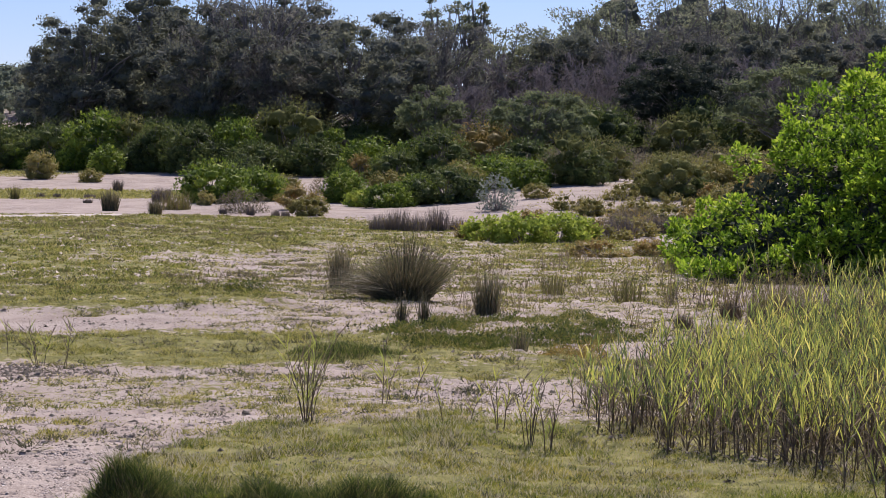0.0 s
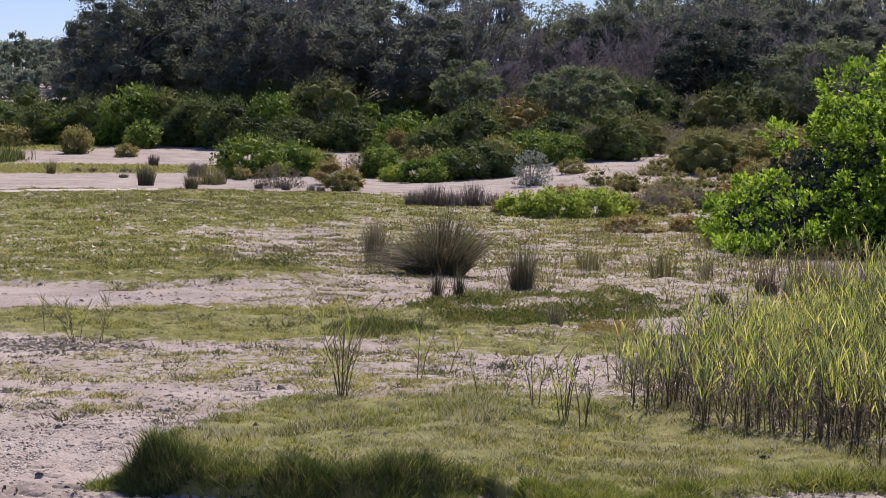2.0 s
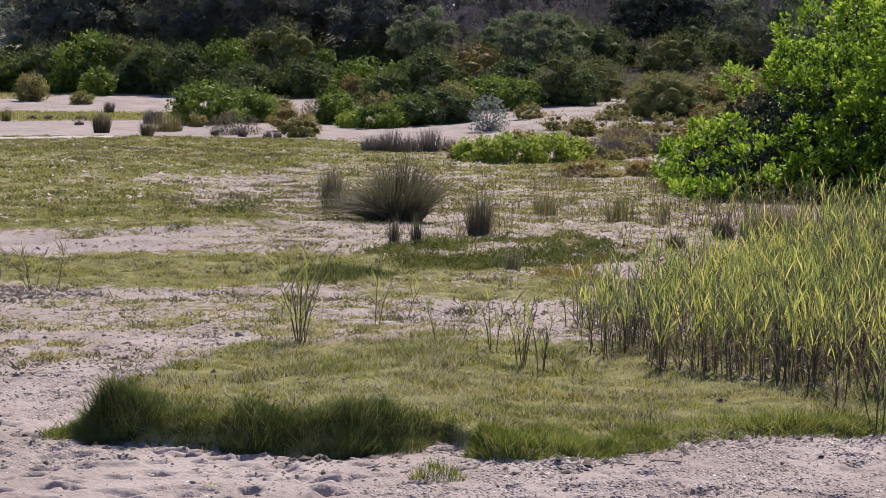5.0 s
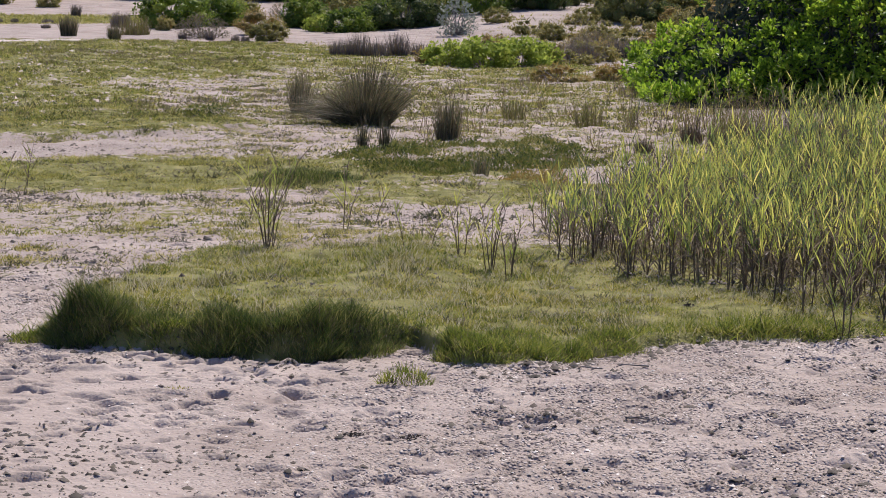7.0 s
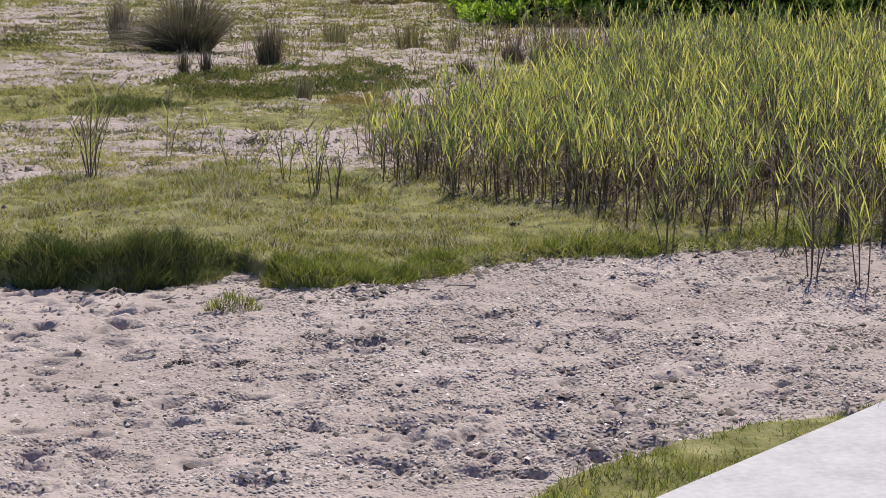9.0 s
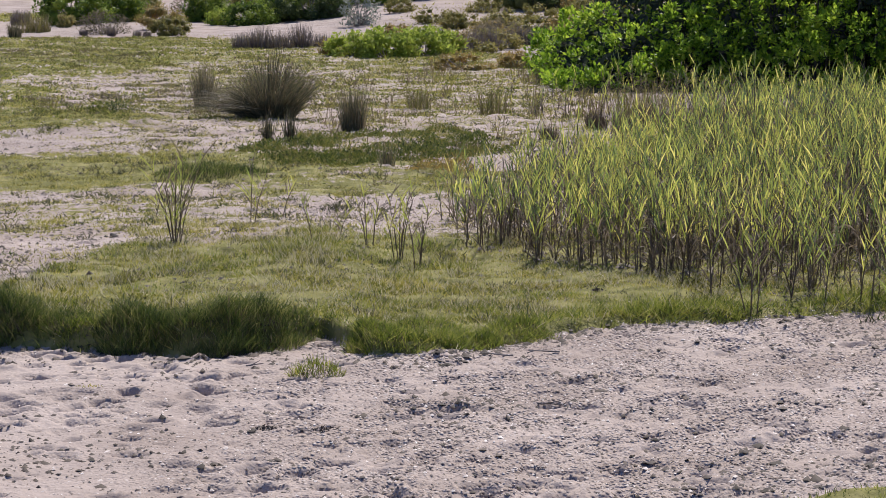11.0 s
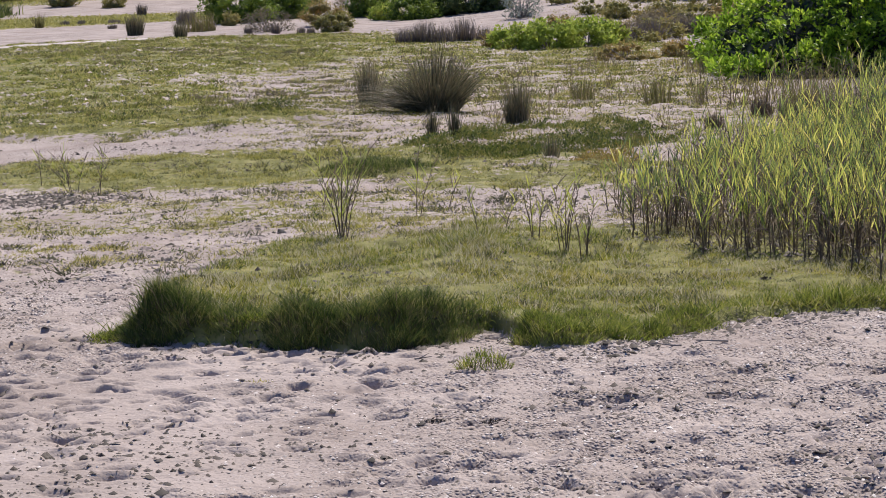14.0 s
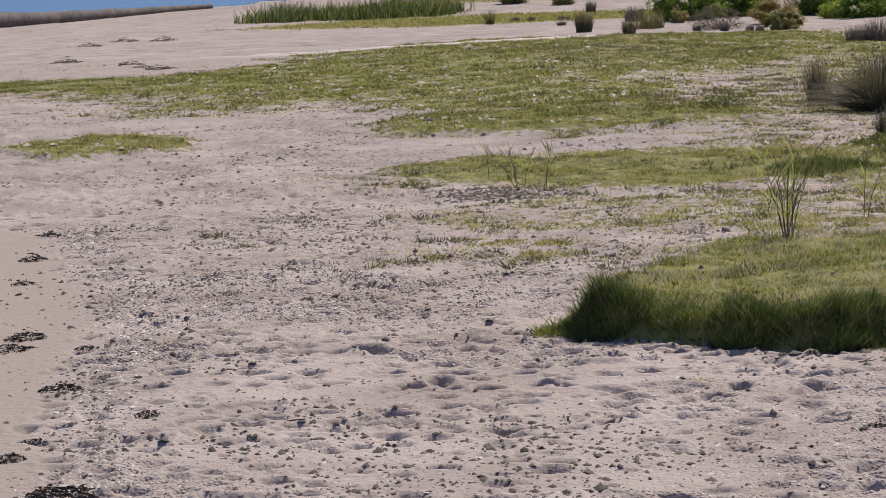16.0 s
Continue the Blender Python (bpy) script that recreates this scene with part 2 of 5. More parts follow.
def fbm(x, y, size, seed=0, octaves=3):
    total, gain = 0.0, 0.0
    for k in range(octaves):
        total = total + vnoise(x, y, size / 2 ** k, seed + 17 * k) / 2 ** k
        gain += 1 / 2 ** k
    return total / gain


def step(a, b, v):
    u = np.clip((np.asarray(v, float) - a) / (b - a), 0, 1)
    return u * u * (3 - 2 * u)


def blob(x, y, cx, cy, rx, ry, soft=0.35):
    """1 inside an ellipse with a soft, uneven rim, 0 outside."""
    wob = 0.45 * (fbm(x, y, 0.22 * (rx + ry), 5) - 0.5)
    r = np.hypot((x - cx) / rx, (y - cy) / ry) + wob
    return 1 - step(1 - soft, 1 + soft * 0.4, r)


def bank_front(x):
    """Where the turf bank breaks off to the open sand."""
    return np.interp(x, [-4, -2.6, -1.7, -0.8, -0.2, 0.05, 0.4, 1.0, 2.0, 3.0, 5, 9],
                     [18.5, 16.35, 15.85, 15.45, 15.8, 16.15, 15.3, 15.45, 16.3, 16.5, 16.9, 16.9])


def bank(x, y):
    """The near turf bank: 1 on it, 0 off it."""
    edge = 0.16 * (fbm(x, y, 0.5, 3) - 0.5)
    rag = 1.6 * (fbm(x, y, 1.1, 7) - 0.5)
    left = np.interp(y, [15, 16.3, 18.5, 20, 22.5, 26], [-2.3, -2.62, -2.65, -2.2, -1.9, -1.0])
    return step(-0.02, 0.14, y - bank_front(x) + edge) * step(0.0, 0.5, x - left + 2 * edge + 0.5 * rag * step(17, 19, y)) * (1 - step(20.0, 23.0, y + 1.4 * rag))


def ground_z(x, y):
    x, y = np.asarray(x, float), np.asarray(y, float)
    z = 0.05 * (fbm(x, y, 3.0, 1) - 0.5) * step(8, 14, y)
    z = z + bank(x, y) * (1 - 0.6 * step(17, 21, y)) * (0.14 - 0.09 * step(0.2, 0.7, x))
    z = z + 0.22 * np.exp(-((x + 9) / 6) ** 2 - ((y - 56) / 12) ** 2)
    z = z + 0.08 * np.exp(-((x + 4) / 3.5) ** 2 - ((y - 36) / 4) ** 2)
    east = step(-3, 5, x)
    z = z + east * (0.75 * step(60, 92, y) + 0.5 * (fbm(x, y, 9, 8) - 0.5) * step(58, 75, y) * (1 - step(110, 130, y)))
    z = z + 1.4 * step(98, 150, y) * step(-34, -14, x) + 3.0 * step(150, 300, y) * step(-120, -60, x)
    z = z + 3.9 * step(246, 300, y) * step(-90, -66, x) * (1 - step(-40, -26, x))
    west = step(-1, 6, y - np.interp(x, [-60, -56, -51, -43, -38], [143, 144, 153, 156, 176])) * (1 - step(-44, -36, x)) + (1 - step(-150, -100, x)) * step(40, 90, y)
    z = z - 1.2 * np.clip(west, 0, 1) * (1 - step(225, 258, y) * step(-70, -62, x)) - 0.05 * (1 - step(-6.4, -4.6, x - 0.25 * (14 - y))) * (1 - step(20, 34, y))
    return z


def track(x, y):
    """A worn pale track behind the grassy rise."""
    line = np.interp(x, [-24, -20, -12.2, -8.7, -7.1, -6], [60, 63, 67.3, 70.2, 75.5, 80])
    return (1 - step(1.0, 1.5, np.abs(y - line + 0.8 * (vnoise(x, y, 2.5, 61) - 0.5)))) * step(-23, -19, x) * (1 - step(-9.6, -8.4, x))


def turf(x, y):
    """How thickly grass covers the ground, 0 to 1."""
    x, y = np.asarray(x, float), np.asarray(y, float)
    t = 0.95 * bank(x, y)
    for cx, cy, rx, ry, thick in (
        (-2.6, 28.6, 4.4, 2.3, 0.85), (1.0, 26.6, 2.2, 1.4, 0.7), (-2.3, 24.0, 2.8, 2.2, 0.42), (-3.2, 20.6, 1.5, 1.3, 0.25),
        (-5.2, 36.2, 3.4, 2.9, 0.95), (-5.6, 42.0, 4.6, 4.2, 0.72), (-1.6, 46, 2.2, 8.0, 0.5), (-10.5, 51, 8.0, 10.5, 0.72), (-18, 51.5, 7.0, 3.2, 0.75), (-5.0, 60, 6.0, 12.0, 0.66), (-10, 64, 7.0, 8.0, 0.6),
        (1.6, 45, 4.2, 10, 0.45), (1.5, 54, 4.0, 5, 0.55), (-11.6, 33.6, 1.5, 2.0, 0.85), (-17, 95, 9.0, 7.0, 0.9), (2.6, 34, 3.0, 4.0, 0.4), (-0.6, 33.5, 3.0, 4.5, 0.38), (-1.0, 39.5, 3.0, 3.0, 0.42),
        (-23, 119, 7.0, 5.0, 0.6), (8, 70, 7.0, 12.0, 0.2), (5.5, 24, 5.0, 9.0, 0.3)):
        t = np.maximum(t, thick * blob(x, y, cx, cy, rx, ry))
    t = t * (1 - 0.6 * blob(x, y, -3.1, 43, 1.6, 5.0, 0.8)) * (1 - 0.35 * blob(x, y, -0.9, 34.5, 1.5, 6.0, 0.6))
    off = ((x - 2.0) * 1.2 - (y - 10.1) * 1.0) / 1.56
    along = ((x - 2.0) * 1.0 + (y - 10.1) * 1.2) / 1.56
    verge = step(-0.06, 0.05, off + np.interp(along, [-2, 0, 0.9, 1.7], [0.55, 0.48, 0.42, 0.0]) + 0.2 * (vnoise(x, y, 0.25, 9) - 0.5))
    t = np.maximum(t, verge * (off < 0.02) * (y < 13)) * (1 - track(x, y))
    return t


def wood_floor(x, y):
    """Dark leaf litter under the trees."""
    edge = np.interp(x, [-30, -18, -12, -6, -2, 2, 10, 20, 30], [134, 128, 121, 114, 104, 100, 96, 92, 92])
    return step(-1.5, 1.5, y - edge + 5 * (fbm(x, y, 6, 57) - 0.5)) * step(-29, -25, x + 0.19 * (140 - np.minimum(y, 200))) * (1 - step(900, 1500, y))


def shade_of_damp(x, y):
    """Smooth damp sand along the inlet."""
    edge = np.interp(y, [8, 12.7, 16.3, 21.3, 24, 30], [-3.6, -4.75, -5.75, -7.6, -9.2, -14]) + 0.5 * (fbm(x, y, 1.2, 31) - 0.5)
    near = (1 - step(-0.35, 0.05, x - edge)) * (1 - step(26, 34, y))
    return np.maximum(near, blob(x, y, -21, 61, 5.0, 4.0) * 0.8)


# ---- mesh helpers ----
def mesh_of(name, verts, faces, material, parent=None, label="", smooth=False):
    """One mesh object from numpy arrays; faces all of one size."""
    verts, faces = np.asarray(verts, np.float32), np.asarray(faces, np.int32)
    me = bpy.data.meshes.new(name)
    k = faces.shape[1]
    me.vertices.add(len(verts))
    me.vertices.foreach_set("co", verts.ravel())
    me.loops.add(faces.size)
    me.loops.foreach_set("vertex_index", faces.ravel())
    me.polygons.add(len(faces))
    me.polygons.foreach_set("loop_start", np.arange(0, faces.size, k, dtype=np.int32))
    me.polygons.foreach_set("loop_total", np.full(len(faces), k, np.int32))
    me.polygons.foreach_set("use_smooth", np.full(len(faces), smooth))
    me.update(calc_edges=True)
    me.materials.append(material)
    ob = new(name, me)
    if parent:
        ob.parent = parent
    if label:
        ob["label"] = label
    return ob


def root(name, x, y, z, label, category, group=""):
    ob = new(name)
    ob.location = (x, y, z)
    bpy.context.view_layer.update()
    return tagged(ob, label, category, group)


def unit(v):
    return v / np.maximum(np.linalg.norm(v, axis=-1, keepdims=True), 1e-9)


def ribbons(base, way, bend, length, width, segs=3, rng=None, belly=0.0):
    """Blades: each a tapering strip from base along way, curving by bend. belly: 0 widest at the foot, 1 at mid length."""
    n = len(base)
    way = unit(way)
    side = unit(np.cross(way, unit(rng.normal(size=(n, 3)) + [0, 0.6, 0])))
    cols = []
    for k in range(segs):
        s = k / segs
        c = base + length[:, None] * (s * way + s * s * bend)
        taper = (1 - s) ** 0.6 if not belly else max(0.25, math.sin(math.pi * (0.12 + 0.88 * s)) ** 0.8)
        off = side * (width * taper / 2)[:, None]
        cols += [c - off, c + off]
    cols.append(base + length[:, None] * (way + bend))
    m = 2 * segs + 1
    verts = np.stack(cols, 1).reshape(-1, 3)
    f = []
    for k in range(segs - 1):
        f += [(2 * k, 2 * k + 1, 2 * k + 3), (2 * k, 2 * k + 3, 2 * k + 2)]
    f.append((2 * segs - 2, 2 * segs - 1, 2 * segs))
    faces = (np.arange(n)[:, None, None] * m + np.array(f)[None]).reshape(-1, 3)
    return verts, faces


def diamonds(centre, axis, length, width, rng, facing=None):
    """Leaves: folded rhombs along axis, their faces turned towards facing where it is given."""
    n = len(centre)
    axis = unit(axis)
    side = unit(np.cross(axis, rng.normal(size=(n, 3)) if facing is None else unit(facing) + 0.33 * rng.normal(size=(n, 3))))
    up = np.cross(axis, side)
    l, w = length[:, None] / 2, width[:, None] / 2
    v = np.stack([centre - axis * l, centre - side * w + up * w * 0.35 + axis * l * 0.15, centre + axis * l, centre + side * w + up * w * 0.35 + axis * l * 0.15], 1).reshape(-1, 3)
    f = (np.arange(n)[:, None, None] * 4 + np.array([(0, 2, 1), (0, 3, 2)])[None]).reshape(-1, 3)
    return v, f


def slips(centre, axis, length, width, rng, facing=None):
    """Small far leaves: slim triangles along axis."""
    n = len(centre)
    axis = unit(axis)
    side = unit(np.cross(axis, rng.normal(size=(n, 3)) if facing is None else unit(facing) + 0.33 * rng.normal(size=(n, 3)))) * width[:, None] / 2
    v = np.stack([centre - axis * length[:, None] / 2 - side, centre - axis * length[:, None] / 2 + side, centre + axis * length[:, None] / 2], 1).reshape(-1, 3)
    return v, np.arange(n * 3).reshape(-1, 3)


def tubes(paths, sides=5):
    """Tapered limbs: paths of (points, radii)."""
    vs, fs, at = [], [], 0
    ang = np.arange(sides) * 2 * math.pi / sides
    for pts, rad in paths:
        pts = np.asarray(pts, float)
        tan = unit(np.gradient(pts, axis=0))
        ref = np.array([0.31, 0.95, 0.1])
        a = unit(np.cross(tan, ref))
        b = np.cross(tan, a)
        ring = pts[:, None] + np.asarray(rad)[:, None, None] * (a[:, None] * np.cos(ang)[None, :, None] + b[:, None] * np.sin(ang)[None, :, None])
        vs.append(ring.reshape(-1, 3))
        n = len(pts)
        i, j = np.meshgrid(np.arange(n - 1), np.arange(sides), indexing="ij")
        j2 = (j + 1) % sides
        q = np.stack([i * sides + j, i * sides + j2, (i + 1) * sides + j2, (i + 1) * sides + j], -1).reshape(-1, 4) + at
        fs.append(np.concatenate([q[:, [0, 1, 2]], q[:, [0, 2, 3]]]))
        at += n * sides
    return np.concatenate(vs), np.concatenate(fs)


def joined(parts):
    vs, fs, at = [], [], 0
    for v, f in parts:
        vs.append(v)
        fs.append(f + at)
        at += len(v)
    return np.concatenate(vs), np.concatenate(fs)


def ball(rng, n):
    return unit(rng.normal(size=(n, 3)))


def knob():
    """A small rounded solid to be roughened."""
    bm = bmesh.new()
    bmesh.ops.create_icosphere(bm, subdivisions=1, radius=1.0)
    bm.verts.ensure_lookup_table()
    v = np.array([p.co[:] for p in bm.verts])
    f = np.array([[p.index for p in q.verts] for q in bm.faces])
    bm.free()
    return v, f


KNOB = knob()


def hearts(places, rng):
    """The close-leaved inner masses of a crown, lumpy and uneven: places of (centre, size)."""
    v, f = KNOB
    out = []
    for c, size in places:
        lump = 1 + 0.20 * np.sin(v[:, :1] * 5 + c[0]) * np.sin(v[:, 1:2] * 6 + c[1]) + rng.normal(0, 0.13, (len(v), 1))
        out.append((c + v * lump * size, f))
    return joined(out)


# ---- ground ----
GRID = {}


def surface_z(x, y):
    """The height of the finished ground sheet, with its bumps and prints."""
    ys, Z = GRID["y"], GRID["z"]
    x, y = np.asarray(x, float), np.asarray(y, float)
    i = np.clip(np.searchsorted(ys, y) - 1, 0, len(ys) - 2)
    u = np.clip((y - ys[i]) / (ys[i + 1] - ys[i]), 0, 1)
    reach = np.maximum(y, 9.6)
    c = np.clip((x / reach + 0.42) / 0.73 * 519, 0, 518.999)
    j = c.astype(int)
    w = c - j
    j = j + 5
    return (Z[i, j] * (1 - w) + Z[i, j + 1] * w) * (1 - u) + (Z[i + 1, j] * (1 - w) + Z[i + 1, j + 1] * w) * u


def soft_patch(x, y):
    """Clean soft sand before the bank, trodden but with little grit."""
    return step(-4.2, -3.2, x) * (1 - step(-0.9, 0.3, x)) * step(11.4, 12.2, y) * (1 - step(14.6, 15.4, y))


def build_ground():
    rng = np.random.default_rng(11)
    ys = [-4000, -1200, -300, -80, -20, 0, 4, 7, 8.6, 9.2]
    y = 9.6
    while y < 3800:
        ys.append(y)
        y += 0.024 if y < 16 else 0.044 if y < 25 else y * 0.0036 if y < 40 else y * 0.007 if y < 80 else y * 0.016 if y < 130 else y * 0.09
    ys.append(4000)
    ys = np.array(ys)
    mid = np.linspace(0, 1, 520)
    reach = np.maximum(ys, 9.6)
    core = (-0.42 * reach)[:, None] + (0.73 * reach)[:, None] * mid[None]
    out = np.array([0.02, 0.08, 0.2, 0.45, 1.0])
    left = core[:, :1] + (-4500 - core[:, :1]) * out[::-1][None]
    right = core[:, -1:] + (4500 - core[:, -1:]) * out[None]
    X = np.concatenate([left, core, right], 1)
    Y = np.repeat(ys[:, None], X.shape[1], 1)
    Z = ground_z(X, Y)
    tf, damp = turf(X, Y), shade_of_damp(X, Y)
    clumpy = step(0.32, 0.62, tf * 0.7 + 0.7 * (fbm(X, Y, 0.5, 21) - 0.5) + 0.10)
    cover = np.clip(tf * 0.55 + 0.5 * clumpy * tf, 0, 1)
    near = (Y > 9) & (Y < 125)
    pale = track(X, Y)
    bare = np.clip(1 - 0.7 * tf, 0, 1) * (1 - 0.85 * damp)
    right = step(-0.7, 1.0, X + 0.8 * (fbm(X, Y, 1.5, 47) - 0.5)) * (1 - step(16, 19, Y))
    grit = bare * np.clip(0.2 + 0.3 * step(15, 20, Y) + 0.6 * step(0.42, 0.62, fbm(X, Y, 2.6, 44)) * (1 - 0.6 * soft_patch(X, Y)) + 0.75 * right, 0, 1)
    cover = np.maximum(cover, step(0.02, 0.2, bank(X, Y)) * (Y < bank_front(X) + 0.4))
    grain = lattice(np.round(X * 41), np.round(Y * 37), 91)
    relief = 0.035 * (fbm(X, Y, 0.6, 12) - 0.5) + (0.006 + 0.024 * grit) * (fbm(X, Y, 0.11, 13, 2) - 0.5) + (0.002 + 0.011 * grit) * (grain - 0.5)
    relief = relief + (1 - 0.75 * step(34, 44, Y)) * (0.10 * tf * (fbm(X, Y, 0.36, 14) - 0.5) + 0.08 * step(20, 30, Y) * (fbm(X, Y, 0.9, 15, 3) - 0.5))
    rows, cols = np.meshgrid(np.arange(X.shape[0]), np.arange(X.shape[1]) // 4, indexing="ij")
    relief = relief + 0.0028 * Y * step(24, 28, Y) * (1 - step(34, 42, Y)) * bare * (lattice(rows, cols, 92) - 0.5) * step(0.3, 0.6, fbm(X, Y, 3.0, 16))
    Z = Z + np.where(near, relief * (1 - 0.8 * damp), 0)
    Z = Z + 0.06 * step(0.3, 0.55, tf) * step(24, 30, Y) * (1 - step(75, 90, Y)) + 0.07 * pale
    # prints of feet and paws in the open sand
    k = 5600
    fy = 10.3 + 24 * rng.random(k) ** 1.5
    fx = rng.uniform(-0.40, 0.28, k) * fy
    ok = (rng.random(k) < 0.3 + 0.7 * (vnoise(fx, fy, 1.1, 95) > 0.45)) & (bank(fx, fy) < 0.1) & (turf(fx, fy) < 0.5) & (shade_of_damp(fx, fy) < 0.6)
    size = 0.028 + 0.042 * rng.random(k) ** 1.5
    feet = list(zip(fx[ok], fy[ok], size[ok], size[ok] * rng.uniform(0.4, 0.85, k)[ok]))
    k = 60  # deeper prints in the soft sand
    feet += list(zip(rng.uniform(-4.0, 1.8, k), rng.uniform(10.8, 14.8, k), rng.uniform(0.045, 0.068, k), rng.uniform(0.028, 0.045, k)))
    k = 560  # trails across the open flat
    tx, ty = rng.uniform(-0.40, 0.02, k), rng.uniform(14.2, 27, k)
    tx = tx * ty
    ok = (bank(tx, ty) < 0.05) & (turf(tx, ty) < 0.3) & (shade_of_damp(tx, ty) < 0.5)
    feet += list(zip(tx[ok], ty[ok], rng.uniform(0.05, 0.08, k)[ok], rng.uniform(0.055, 0.085, k)[ok]))
    for px, py, r, deep in feet:
        i0, i1 = np.searchsorted(ys, (py - 3.2 * r, py + 3.2 * r))
        c = int((px / py + 0.42) / 0.73 * 519) + 5
        w = int(4.2 * r / (0.73 * py) * 519) + 2
        c0, c1 = max(c - w, 0), min(c + w, X.shape[1])
        q = np.hypot((X[i0:i1, c0:c1] - px) / (1.35 * r), (Y[i0:i1, c0:c1] - py) / r)
        Z[i0:i1, c0:c1] += deep * (-np.exp(-q ** 3) + 0.22 * np.exp(-((q - 1.45) / 0.4) ** 2))
    GRID["y"], GRID["z"] = ys, Z
    nr, nc = X.shape
    i, j = np.meshgrid(np.arange(nr - 1), np.arange(nc - 1), indexing="ij")
    quads = np.stack([i * nc + j, i * nc + j + 1, (i + 1) * nc + j + 1, (i + 1) * nc + j], -1).reshape(-1, 4)
    ob = mesh_of("ground", np.stack([X, Y, Z], -1).reshape(-1, 3), quads, MAT["sand"], smooth=True)
    for name, val in (("turf", cover * (1 - 0.9 * pale)), ("damp", damp), ("grit", grit), ("pale", pale), ("litter", wood_floor(X, Y))):
        a = ob.data.attributes.new(name, "FLOAT", "POINT")
        a.data.foreach_set("value", val.astype(np.float32).ravel())
    tagged(ob, "pale pinkish sand flat with shell grit, footprints and worn turf", "ground", kind="structure")


def build_water():
    bm = bmesh.new()
    bmesh.ops.create_grid(bm, x_segments=8, y_segments=8, size=2400)
    bmesh.ops.translate(bm, vec=(-2430, 1500, -0.12), verts=bm.verts)
    me = bpy.data.meshes.new("water")
    bm.to_mesh(me)
    bm.free()
    me.materials.append(MAT["water"])
    tagged(new("water", me), "calm blue water of the inlet behind the sand flat", "water", kind="structure")


build_ground()
build_water()


# ---- far trees ----
TREE = {  # label, pads of foliage, leaves to a pad, foot of the crown, leaf length, flatness of a pad, share of branches shown
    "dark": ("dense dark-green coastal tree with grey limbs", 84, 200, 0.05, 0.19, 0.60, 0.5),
    "bare": ("dusky coastal tree with pale forked limbs showing", 70, 130, 0.12, 0.18, 0.55, 1.0),
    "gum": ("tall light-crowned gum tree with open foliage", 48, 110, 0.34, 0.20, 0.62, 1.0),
    "grey": ("domed grey-green small tree on the dune", 60, 160, 0.22, 0.15, 0.50, 1.0),
    "black": ("nearly black dense conifer-like tree", 70, 190, 0.06, 0.19, 0.55, 0.4),
}


def dome_pads(rng, w, h, low, count):
    """Places for pads of foliage over a domed, lobed crown, kept apart so that gaps stay between them."""
    lobes = [(rng.normal(0, 0.17, 2) * w, rng.uniform(0.30, 0.46) * w, rng.uniform(0.72, 1.0)) for _ in range(5)]
    lobes[0] = (np.zeros(2), 0.42 * w, 1.0)
    places = []
    for _ in range(count * 14):
        at, r, top = lobes[rng.integers(5)]
        d = ball(rng, 1)[0]
        if d[2] < -0.35:
            continue
        mid = h * (low + 0.42 * (1 - low))
        size = w * rng.uniform(0.075, 0.145)
        c = np.array([at[0] + d[0] * r, at[1] + d[1] * r, mid + d[2] * (h * top - mid)]) * (1 if rng.random() < 0.72 else [0.6, 0.6, 0.8])
        c[2] = min(c[2], h - 0.4 * size)
        if all(np.linalg.norm((c - o) * [1, 1, 1.5]) > 0.62 * (size + q) for o, q in places):
            places.append((c, size))
        if len(places) >= count:
            break
    return places


